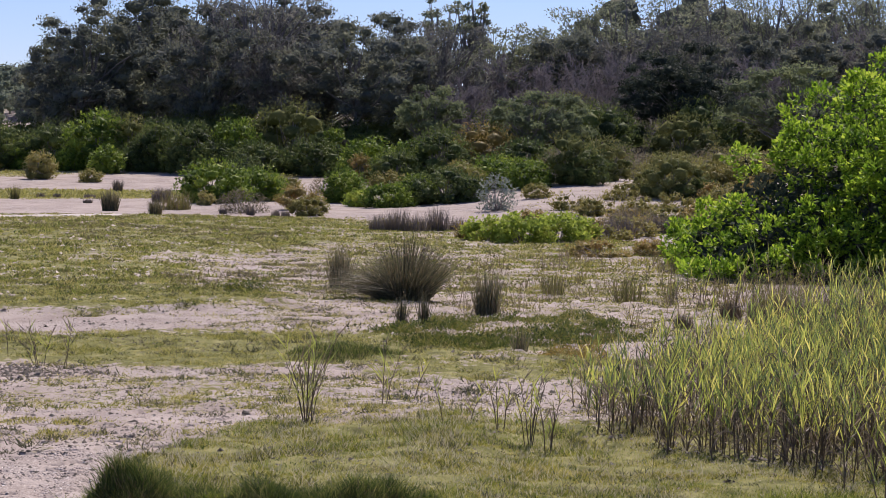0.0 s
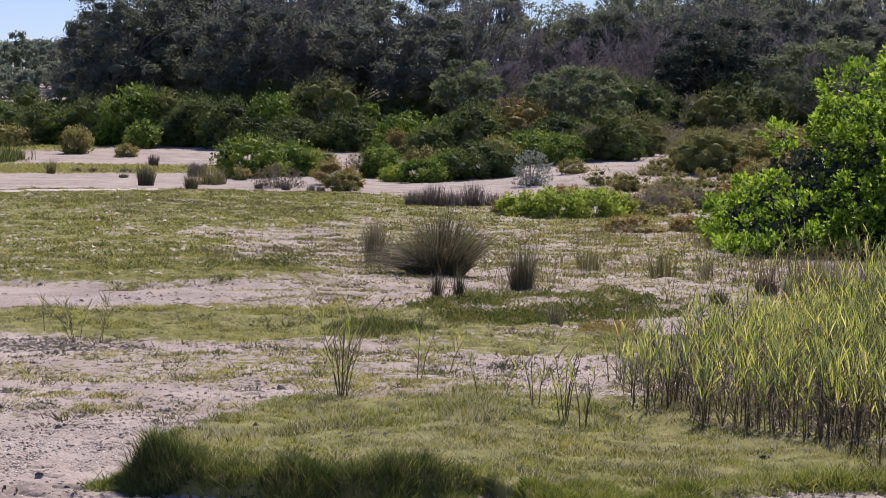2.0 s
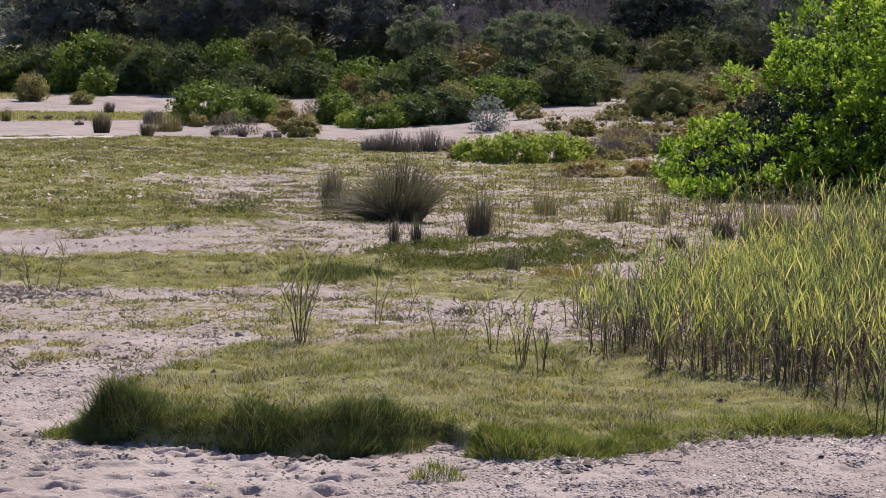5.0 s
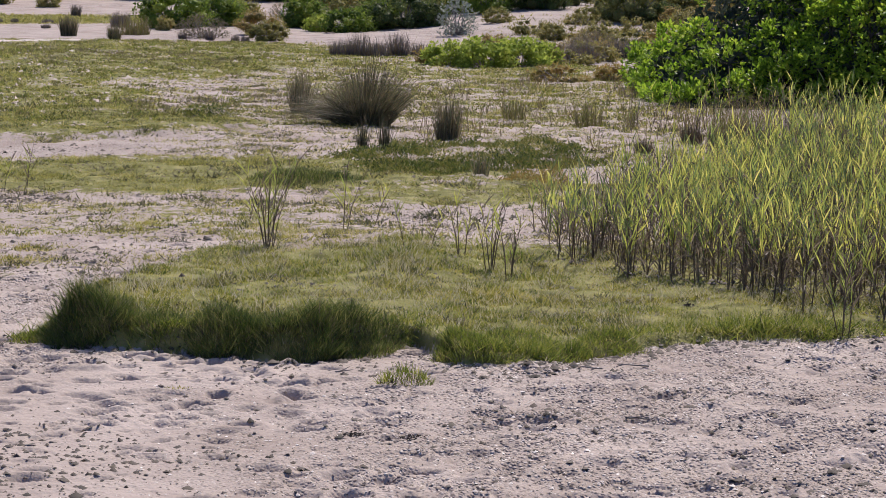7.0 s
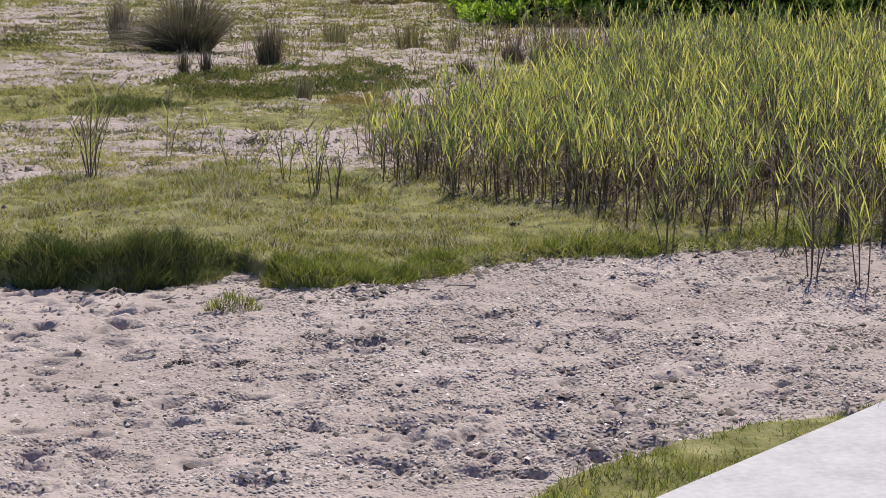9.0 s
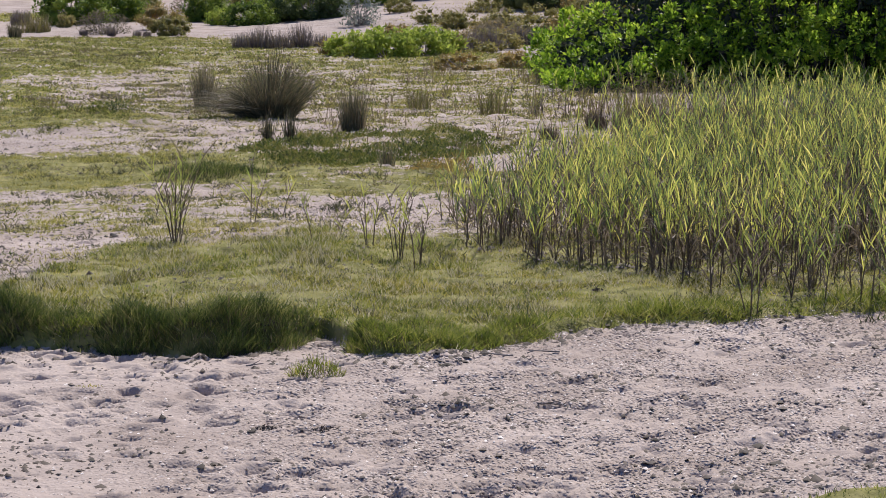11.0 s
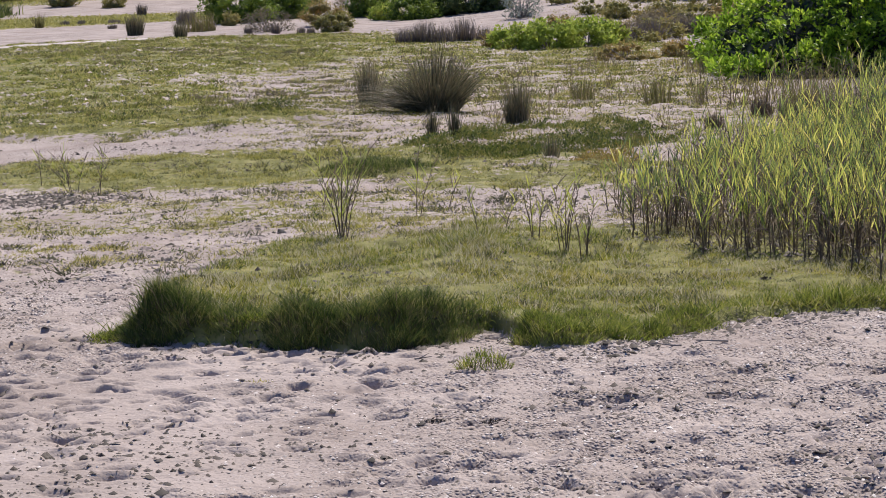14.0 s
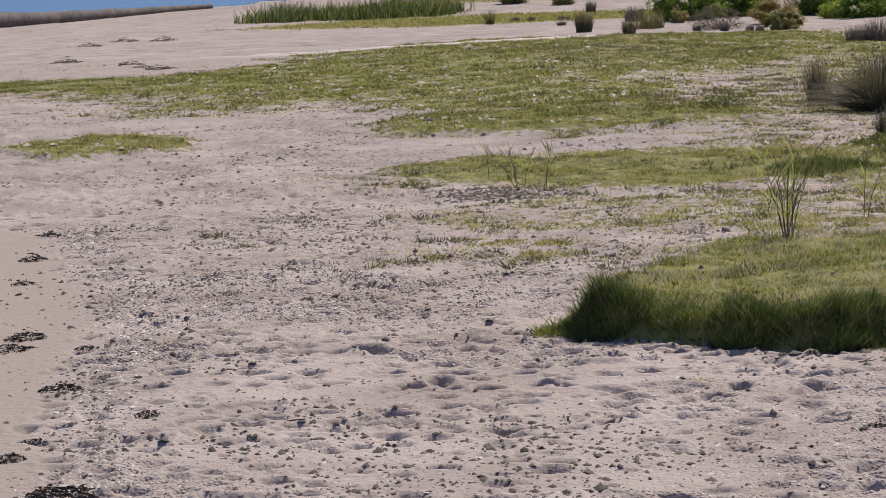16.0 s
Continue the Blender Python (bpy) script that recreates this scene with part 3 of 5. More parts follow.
def tree(x, y, h, w, style):
    rng = np.random.default_rng(int(abs(x * 131 + y * 17 + h * 7)))
    z = float(ground_z(x, y))
    if style == "twig":
        return bare_tree(x, y, h, w, z, rng)
    label, count, per, low, leaf, flat, shown = TREE[style]
    ob = root("tree", x, y, z, label, "tree", "wood behind the dune")
    h, w = h * 1.05, w * 1.34
    pads = dome_pads(rng, w, h, low, count)
    limbs, stems = [], []
    for k in range(1 if style == "gum" else 3):
        a, r = rng.uniform(0, 6.28), w * 0.15
        t = np.linspace(0, 1, 7)[:, None]
        top = np.array([math.cos(a) * r, math.sin(a) * r, h * rng.uniform(0.55, 0.75)])
        p = t * top + np.sin(t * 6 + rng.uniform(0, 6)) * 0.025 * h * np.array([1, 0.5, 0]) * t
        limbs.append((p, np.linspace(0.020, 0.007, 7) * h))
        stems.append(p)
    P, A, F, inner = [], [], [], []
    for k, (c, size) in enumerate(pads):
        src = stems[k % len(stems)]
        b = src[min(6, 2 + int(4 * min(1, c[2] / h) * rng.uniform(0.4, 0.9)))]
        m = b + (c - b) * [0.55, 0.55, 0.42] + rng.normal(0, 0.02 * h, 3)
        if rng.random() < shown:
            limbs.append((np.stack([b, b + (m - b) * 0.5 - [0, 0, 0.01 * h], m, m + (c - m) * 0.6, c]), np.array([0.008, 0.0065, 0.005, 0.0035, 0.0015]) * h))
            for _ in range(2 if shown > 0.9 else 0):
                e = c + rng.normal(0, 0.45, 3) * size
                limbs.append((np.stack([m, (m + e) / 2 + rng.normal(0, 0.1, 3) * size, e]), np.array([0.0035, 0.0025, 0.001]) * h))
        n = int(per * rng.uniform(0.7, 1.3) * (size / (0.11 * w)) ** 1.3)
        d = ball(rng, n)
        lump = 1 + 0.25 * np.sin(d[:, :1] * 5 + k) * np.sin(d[:, 1:2] * 5 + 2 * k)
        P.append(c + d * np.array([1, 1, flat]) * size * lump * rng.uniform(0.35, 1.12, (n, 1)) ** 0.6)
        A.append(rng.normal(size=(n, 3)) + 0.5 * d)
        F.append(0.8 * d + [0, 0, 0.75])
        if style not in ("gum", "bare"):
            inner.append((c - [0, 0, 0.1 * size], np.array([0.55, 0.55, 0.55 * flat]) * size))
    v, f = tubes(limbs, 4)
    mesh_of("trunk", v, f, MAT["bark"], ob, smooth=True)
    p, ax, face = np.concatenate(P), np.concatenate(A), np.concatenate(F)
    ln = rng.uniform(0.5, 1.3, len(p)) * leaf
    v, f = slips(p, ax, ln, ln * rng.uniform(0.35, 0.7, len(p)), rng, face)
    if inner:
        v, f = joined([(v, f), hearts(inner, rng)])
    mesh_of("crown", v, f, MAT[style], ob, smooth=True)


def bare_tree(x, y, h, w, z, rng):
    """A nearly leafless tree: dark forked stems, and a haze of fine twigs."""
    ob = root("tree", x, y, z, "grey-brown half-bare tree of fine twigs", "tree", "wood behind the dune")
    limbs, base, way, ln = [], [], [], []
    for s in range(5):
        a = s * 1.26 + rng.uniform(-0.4, 0.4)
        tip = np.array([math.cos(a) * w * 0.32, math.sin(a) * w * 0.32, h * rng.uniform(0.55, 0.72)])
        t = np.linspace(0, 1, 6)[:, None]
        p = tip * np.concatenate([t ** 1.3, t ** 1.3, t], 1) + rng.normal(0, 0.012 * h, (6, 3)) * t
        limbs.append((p, np.linspace(0.017, 0.006, 6) * h))
        for _ in range(9):
            b = p[rng.integers(2, 6)]
            d = unit(tip * [1, 1, 0.6] + rng.normal(0, 0.35, 3) * h)
            d[2] = abs(d[2]) * 0.9 + 0.15
            e = b + d * h * rng.uniform(0.15, 0.34)
            m = (b + e) / 2 + rng.normal(0, 0.015, 3) * h
            limbs.append((np.stack([b, m, e]), np.array([0.006, 0.004, 0.002]) * h))
            for q in (m, (m + e) / 2, e):
                k = 16
                base.append(q + rng.normal(0, 0.02 * h, (k, 3)))
                way.append(unit(d) + 0.75 * rng.normal(size=(k, 3)) + [0, 0, 0.25])
                ln.append(rng.uniform(0.06, 0.16, k) * h)
    v, f = tubes(limbs, 4)
    mesh_of("trunk", v, f, MAT["bark"], ob, smooth=True)
    b, wy, l = np.concatenate(base), np.concatenate(way), np.concatenate(ln)
    over = b[:, 2] + l > h
    l[over] *= 0.5
    v, f = ribbons(b, wy, rng.normal(0, 0.15, (len(b), 3)), l, rng.uniform(0.02, 0.05, len(b)), 2, rng)
    n = 1500
    at = rng.integers(0, len(b), n)
    q = b[at] + unit(wy[at]) * (l[at] * rng.uniform(0.4, 1, n))[:, None]
    leaf = rng.uniform(0.10, 0.2, n)
    v, f = joined([(v, f), slips(q, rng.normal(size=(n, 3)), leaf, leaf * 0.45, rng)])
    tagged(mesh_of("brushwood", v, f, MAT["twig"], ob), kind="stuff")


for args in (
    (-20.8, 142, 8.3, 5.4, "dark"), (-23.1, 146, 6.8, 3.0, "dark"), (-17.6, 147, 9.8, 5.4, "dark"), (-15.4, 152, 10.6, 6.0, "dark"), (-11.2, 145, 10.2, 6.7, "bare"), (-8.3, 150, 9.3, 4.5, "dark"),
    (-13.3, 140, 7.0, 4.8, "dark"), (-4.7, 138, 8.4, 5.7, "dark"), (-7.2, 141, 5.4, 3.6, "bare"), (-2.5, 151, 8.1, 4.2, "dark"), (-0.5, 143, 6.9, 4.6, "bare"), (-0.1, 161, 9.4, 3.0, "gum"),
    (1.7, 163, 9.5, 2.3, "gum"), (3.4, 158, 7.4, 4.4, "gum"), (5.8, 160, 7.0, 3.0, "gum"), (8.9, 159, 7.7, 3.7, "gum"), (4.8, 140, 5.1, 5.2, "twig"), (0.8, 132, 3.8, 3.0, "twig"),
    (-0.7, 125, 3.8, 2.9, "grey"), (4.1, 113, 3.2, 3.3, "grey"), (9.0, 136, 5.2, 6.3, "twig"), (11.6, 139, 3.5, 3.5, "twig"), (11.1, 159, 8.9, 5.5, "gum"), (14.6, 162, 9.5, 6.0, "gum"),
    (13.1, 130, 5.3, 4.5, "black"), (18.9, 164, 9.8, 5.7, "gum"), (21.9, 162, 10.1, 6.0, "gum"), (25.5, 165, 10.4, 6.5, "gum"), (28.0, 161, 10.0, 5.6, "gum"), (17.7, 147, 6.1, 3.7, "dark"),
    (17.4, 137, 5.1, 3.8, "twig"), (21.3, 146, 6.6, 4.0, "dark"), (14.4, 101, 4.9, 3.5, "grey"), (7.6, 155, 6.5, 4.3, "dark"), (11.8, 154, 7.2, 4.3, "bare"), (16.5, 155, 8.0, 4.6, "bare"),
    (24.6, 150, 7.4, 4.5, "twig"), (29.7, 159, 9.0, 6.6, "gum"), (32.6, 159, 9.3, 6.6, "gum"), (-2.9, 145, 6.1, 3.7, "dark"), (-9.5, 139, 6.3, 4.2, "bare"), (26.8, 147, 6.3, 5.1, "dark"),):
    tree(*args)


def far_wood(name, label, x0, x1, y0, y1, h0, h1, count, seed, leaf=0.3, mat="hill"):
    """A stand too far off to tell its trees apart: rounded crowns, one above the other."""
    rng = np.random.default_rng(seed)
    limbs, P, A, F, inner = [], [], [], [], []
    for _ in range(count):
        x, y, h = rng.uniform(x0, x1), rng.uniform(y0, y1), rng.uniform(h0, h1)
        z, w = float(ground_z(x, y)), h * rng.uniform(0.75, 1.1)
        limbs.append((np.array([(x, y, z - 0.2), (x + 0.2, y, z + h * 0.4), (x, y, z + h * 0.8)]), np.array([0.03, 0.02, 0.008]) * h))
        for c, s in dome_pads(rng, w, h, 0.0, 16):
            s = s * 1.7
            c = c + [x, y, z]
            n = 56
            d = ball(rng, n)
            P.append(c + d * rng.uniform(0.5, 1.1, (n, 1)) * [s, s, s * 0.7])
            A.append(ball(rng, n) + 0.4 * d)
            F.append(d + [0, 0, 0.8])
            inner.append((c, np.array([0.6, 0.6, 0.42]) * s))
    p, a, face = np.concatenate(P), np.concatenate(A), np.concatenate(F)
    ob = tagged(new(name), label, "trees", kind="stuff")
    v, f = tubes(limbs, 4)
    tagged(mesh_of("wood", v, f, MAT["bark"], ob), kind="stuff")
    v, f = joined([slips(p, a, rng.uniform(0.6, 1.3, len(p)) * leaf, rng.uniform(0.4, 0.8, len(p)) * leaf, rng, face), hearts(inner, rng)])
    tagged(mesh_of("foliage", v, f, MAT[mat], ob, smooth=True), kind="stuff")


# the haze over these stands is in their leaf colour
far_wood("far_wood", "hazy grey-green wooded hill beyond the inlet", -60, -34, 248, 300, 3.4, 4.8, 74, 3, 0.42)
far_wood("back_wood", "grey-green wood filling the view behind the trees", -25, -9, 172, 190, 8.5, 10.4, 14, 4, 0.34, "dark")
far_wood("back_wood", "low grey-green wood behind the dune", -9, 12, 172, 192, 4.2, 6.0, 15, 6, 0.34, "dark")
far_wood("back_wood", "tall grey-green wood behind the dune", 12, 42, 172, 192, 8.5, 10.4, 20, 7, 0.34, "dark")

# ---- shrubs ----
SHRUB = {  # leaf length, leaves per square metre of outline, label
    "olive": (0.09, 900, "low olive-green coastal shrub on sand"), "scrub": (0.10, 1000, "dense dark-green rounded shrub at the wood's edge"),
    "leafy": (0.11, 900, "bright leafy green shrub at the dune's foot"), "teatree": (0.09, 1100, "domed olive-green tea-tree shrub with khaki tips"),
    "dry": (0.08, 900, "dry grey-brown shrub with thin twigs"), "rust": (0.08, 1000, "low rust and olive coloured ground shrub"),
    "silver": (0.09, 500, "open silver-leaved shrub on the sand"), "bright": (0.10, 1300, "low yellow-green fleshy shrub on sand"),
}


def shrub(x, y, h, w, style):
    """A rounded shrub of leafy heads over a dark, twiggy inside."""
    rng = np.random.default_rng(int(abs(x * 977 + y * 31 + w * 53)))
    leaf, dens, label = SHRUB[style]
    if y > 98:
        leaf, dens = leaf * 1.6, dens * 0.45
    w, h = w * 1.2, max(h, 0.35) * 1.05
    z = float(ground_z(x, y))
    ob = root("shrub", x, y, z, label, "shrub", "shrubs on the dune")
    heads = []
    for _ in range(420):
        d = ball(rng, 1)[0]
        size = min(w, 1.6 * h) * rng.uniform(0.12, 0.22)
        c = np.array([d[0] * (0.5 * w - size), d[1] * (0.5 * w - size), max(0.32 * h + d[2] * (0.68 * h - 0.6 * size), 0.5 * size)])
        if all(np.linalg.norm(c - o) > 0.56 * (size + q) for o, q in heads):
            heads.append((c, size))
    heads = heads[:int(np.clip(14 + 8 * w, 16, 44))]
    total = int(np.clip(dens * w * h * 1.35, 800, 4200))
    area = sum(q * q for _, q in heads)
    limbs, P, A, F, inner = [], [], [], [], []
    for k, (c, size) in enumerate(heads):
        n = max(12, int(total * size * size / area))
        d = ball(rng, n)
        lump = 1 + 0.25 * np.sin(d[:, :1] * 6 + k) * np.sin(d[:, 1:2] * 5 + 2 * k)
        p = c + d * [1, 1, 0.8] * size * lump * rng.uniform(0.5, 1.2, (n, 1)) ** 0.6
        keep = p[:, 2] > 0.01
        P.append(p[keep])
        A.append((0.7 * d + [0, 0, 0.35] + 0.8 * rng.normal(size=(n, 3)))[keep])
        F.append((0.7 * d + 0.3 * unit(c - [0, 0, 0.2 * h]) + [0, 0, 0.7])[keep])
        if style not in ("silver", "dry"):
            inner.append((c * [0.9, 0.9, 0.88], np.array([0.6, 0.6, 0.5]) * size))
        m = c * [0.5, 0.5, 0.45] + rng.normal(0, 0.03, 3)
        limbs.append((np.stack([[0, 0, -0.05], m, c]), np.array([0.018, 0.012, 0.005]) * max(h, 0.6)))
        for _ in range(1):
            e = c + ball(rng, 1)[0] * size * 1.1
            limbs.append((np.stack([m, (m + e) / 2, e]), np.array([0.008, 0.005, 0.002]) * max(h, 0.6)))
    v, f = tubes(limbs, 3)
    tagged(mesh_of("wood", v, f, MAT["bark"], ob), kind="stuff")
    p, a, face = np.concatenate(P), np.concatenate(A), np.concatenate(F)
    ln = rng.uniform(0.6, 1.3, len(p)) * leaf
    wide = 0.55 if style in ("leafy", "bright", "silver") else 0.36
    v, f = (slips if y > 70 else diamonds)(p, a, ln, ln * wide, rng, face)
    if inner:
        v2, f2 = hearts(inner, rng)
        v2[:, 2] = np.maximum(v2[:, 2], -0.1)
        v, f = joined([(v, f), (v2, f2)])
    mesh_of("crown", v, f, MAT[style], ob, smooth=True)


for args in (
    (-22.0, 124.0, 2.1, 2.9, "scrub"), (-21.2, 123.5, 1.4, 2.0, "leafy"), (-18.5, 112.5, 1.3, 1.5, "olive"), (-19.6, 123.5, 2.3, 3.1, "scrub"), (-17.1, 121.0, 2.9, 3.3, "leafy"), (-15.7, 121.0, 2.7, 2.7, "teatree"),
    (-16.1, 117.0, 1.3, 1.7, "leafy"), (-15.7, 109.0, 0.6, 1.1, "olive"), (-18.3, 120.0, 1.1, 1.7, "leafy"), (-13.7, 118.5, 2.5, 2.5, "scrub"), (-12.0, 117.0, 2.4, 3.0, "scrub"), (-14.6, 118.5, 1.6, 2.2, "scrub"),
    (-10.0, 117.5, 2.6, 2.6, "leafy"), (-10.8, 116.0, 1.6, 2.4, "scrub"), (-7.3, 119.0, 3.6, 4.1, "teatree"), (-8.7, 119.5, 3.0, 2.2, "teatree"), (-5.3, 118.0, 2.2, 1.3, "leafy"), (-8.9, 115.5, 1.6, 2.9, "scrub"),
    (-6.2, 116.0, 1.8, 2.9, "scrub"), (-8.0, 85.5, 1.5, 2.5, "leafy"), (-6.6, 88.0, 1.2, 1.9, "leafy"), (-7.6, 92.5, 1.5, 1.7, "scrub"), (-8.0, 82.5, 0.5, 0.6, "olive"), (-6.1, 74.5, 0.7, 1.5, "dry"),
    (-4.6, 78.0, 0.8, 1.5, "rust"), (-6.2, 96.5, 0.8, 1.3, "olive"), (-4.0, 72.5, 0.6, 1.2, "olive"), (-3.5, 86.5, 1.2, 1.6, "leafy"), (-3.5, 113.5, 1.9, 2.7, "leafy"), (-3.8, 111.5, 1.3, 1.1, "rust"),
    (-1.8, 81.0, 0.8, 1.7, "leafy"), (-2.8, 82.5, 0.6, 1.1, "bright"), (-0.1, 110.0, 2.3, 2.9, "scrub"), (-1.6, 111.5, 1.8, 2.1, "leafy"), (-2.1, 109.0, 1.5, 2.3, "scrub"), (2.0, 111.5, 2.3, 3.1, "rust"),
    (0.0, 82.0, 1.2, 2.5, "scrub"), (-0.9, 82.5, 1.0, 1.5, "leafy"), (1.7, 88.5, 1.2, 2.7, "leafy"), (2.9, 86.0, 1.0, 1.8, "leafy"), (0.7, 86.5, 1.2, 1.6, "olive"), (1.6, 73.5, 1.1, 1.1, "silver"),
    (0.9, 81.0, 0.9, 1.1, "scrub"), (4.5, 87.0, 1.9, 2.1, "teatree"), (5.9, 90.0, 1.6, 2.2, "teatree"), (5.0, 86.5, 1.3, 1.8, "scrub"), (7.3, 78.0, 1.4, 2.3, "teatree"), (6.8, 80.5, 0.9, 1.3, "olive"),
    (9.7, 83.0, 1.4, 2.3, "olive"), (8.6, 81.5, 1.1, 1.7, "olive"), (8.0, 77.5, 0.6, 1.6, "scrub"), (10.2, 81.5, 1.2, 2.1, "olive"), (6.0, 78.5, 0.5, 1.3, "olive"), (5.6, 70.5, 0.5, 1.1, "olive"),
    (6.7, 73.0, 0.5, 1.6, "olive"), (8.6, 73.5, 0.6, 1.6, "olive"), (7.1, 67.5, 0.4, 1.2, "rust"), (4.6, 72.0, 0.4, 1.2, "olive"), (5.0, 68.0, 0.4, 0.9, "rust"), (9.4, 75.0, 0.8, 1.6, "rust"),
    (6.3, 64.0, 0.3, 1.0, "rust"), (5.4, 64.0, 0.4, 1.0, "olive"), (3.8, 65.0, 0.3, 0.9, "rust"),):
    shrub(*args)
for args in (
    (1.05, 56.2, 0.60, 1.17, "bright"), (1.81, 55.6, 0.69, 1.41, "bright"), (2.68, 56.3, 0.65, 1.43, "bright"), (3.31, 57.2, 0.53, 0.79, "bright"), (3.17, 49.8, 0.39, 1.26, "rust"), (4.27, 50.5, 0.33, 0.70, "rust"),
    (3.82, 73.4, 0.47, 1.18, "olive"), (6.12, 54.5, 0.63, 1.01, "rust"), (7.01, 66.6, 0.61, 1.08, "rust"), (0.6, 57.5, 0.4, 0.7, "rust"), (-4.69, 96.9, 0.67, 1.12, "dry")):
    shrub(*args)

for args in (
    (-24.5, 126, 2.2, 3.2, "scrub"), (-23.4, 122, 1.1, 2.4, "olive"), (-26.5, 130, 2.4, 3.5, "leafy"), (3.6, 107, 1.5, 2.6, "scrub"), (5.4, 104, 1.2, 2.4, "dry"), (7.2, 99, 1.2, 2.4, "dry"),
    (8.9, 96, 1.1, 2.4, "olive"), (10.8, 97, 1.3, 2.6, "dry"), (12.6, 95, 1.2, 2.4, "olive"), (-2.2, 98, 0.9, 1.7, "olive"), (3.0, 79, 0.5, 1.0, "olive"), (2.4, 68, 0.35, 0.8, "rust")):
    shrub(*args)
under = np.random.default_rng(40)
for k in range(34):  # dark scrub under the trees
    px = -27 + 56 * (k + under.random()) / 34
    shrub(px, under.uniform(135, 142) if px < 4 else under.uniform(118, 132), under.uniform(1.8, 3.0), under.uniform(3.0, 4.6), ("scrub", "scrub", "teatree")[k % 3])

for k in range(30):  # low growth that holds the dune
    py = under.uniform(56, 92)
    shrub(under.uniform(0.055, 0.128) * py, py, under.uniform(0.35, 0.6), under.uniform(0.7, 1.4), ("olive", "rust", "olive", "dry", "olive")[k % 5])

# ---- the big broad-leaved bush beside the reeds ----
BUSH_X, BUSH_TOP = (4.2, 5.2, 5.7, 6.4, 7.1, 8.1, 9.5, 12, 15), (0.55, 1.3, 2.1, 2.5, 3.3, 3.9, 4.4, 4.5, 3.6)


def front_of_bush(x):
    return 42.5 - 1.8 * step(5.5, 9.0, x)


def big_bush():
    rng = np.random.default_rng(77)
    ob = root("coastal_bush", 7.5, 45.0, float(ground_z(7.5, 45)), "large glossy bright-green coastal bush spilling over the reeds", "bush")
    P, A, limbs, lobes = [], [], [], []
    for k in range(4200):  # rounded heads of foliage, kept apart so that dark gaps stay between them
        x, y = 4.4 + 10.3 * rng.random(), rng.uniform(40.6, 48.2)
        if y < front_of_bush(x):
            continue
        rise = 0.30 + 0.28 * float(step(6.9, 7.6, x))
        crest = float(np.interp(x, BUSH_X, BUSH_TOP)) * (rise + (1 - rise) * float(step(front_of_bush(x) - 0.6, 46.2, y)))
        size = rng.uniform(0.34, 0.70) * min(1.0, 0.45 + 0.25 * crest)
        c = np.array([x - 7.5, y - 45.0, crest * rng.uniform(0.1, 1.05) - size * 0.75])
        c[2] = max(c[2], 0.12)
        # a band kept free of heads, where the shade-coloured leaves show
        if 5.5 < x < 7.0 and 1.12 < c[2] - 0.12 * (x - 6) < 1.85:
            continue
        if all(np.linalg.norm(c - o) > 0.80 * (size + q) for o, q in lobes):
            lobes.append((c, size))
    for k, (c, size) in enumerate(lobes):
        foot = np.array([c[0] * 0.8 + 0.3, 0.8 * c[1], 0])
        limbs.append((np.stack([foot, foot + (c - foot) * [0.3, 0.3, 0.6], c]), np.array([0.035, 0.02, 0.008])))
        for _ in range(int(84 * size ** 1.7) + 7):  # sprays of leaves at the tips
            d = unit(rng.normal(size=3) + [0, -0.15, 0.35])
            tip = c + d * size * [1, 1, 0.85] * rng.uniform(0.78, 1.18)
            if rng.random() < 0.3:
                limbs.append((np.stack([c, c + (tip - c) * 0.6 - [0, 0, 0.03], tip]), np.array([0.008, 0.005, 0.002])))
            n = 14
            p = tip + ball(rng, n) * rng.uniform(0.3, 1.0, (n, 1)) * [0.13, 0.13, 0.12]
            P.append(p)
            A.append(np.concatenate([unit(p - tip + d * 0.05) + 0.4 * rng.normal(size=(n, 3)) + [0, 0, 0.3], np.repeat((0.5 * d + [0, 0.1, 0.8])[None], n, 0) + 0.5 * unit(p - tip)], 1))
    v, f = tubes(limbs, 3)
    tagged(mesh_of("wood", v, f, MAT["dark_bark"], ob), kind="stuff")
    p, a = np.concatenate(P), np.concatenate(A)
    keep = p[:, 2] > 0.02
    p, a = p[keep], a[keep]
    ln = rng.uniform(0.08, 0.13, len(p))
    v, f = diamonds(p, a[:, :3], ln, ln * 0.55, rng, a[:, 3:])
    mesh_of("crown", v, f, MAT["broad"], ob)
    # near-black leaves added inside, painting the shade of the gaps
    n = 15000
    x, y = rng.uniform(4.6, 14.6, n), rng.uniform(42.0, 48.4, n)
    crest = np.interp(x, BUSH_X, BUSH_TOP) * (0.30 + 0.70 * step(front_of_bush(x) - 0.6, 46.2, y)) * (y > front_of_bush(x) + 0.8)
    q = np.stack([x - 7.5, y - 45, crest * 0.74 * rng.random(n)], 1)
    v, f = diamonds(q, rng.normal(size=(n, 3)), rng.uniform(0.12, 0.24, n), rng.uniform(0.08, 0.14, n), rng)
    tagged(mesh_of("gap_shade_foliage", v, f, MAT["black"], ob), kind="stuff")


big_bush()

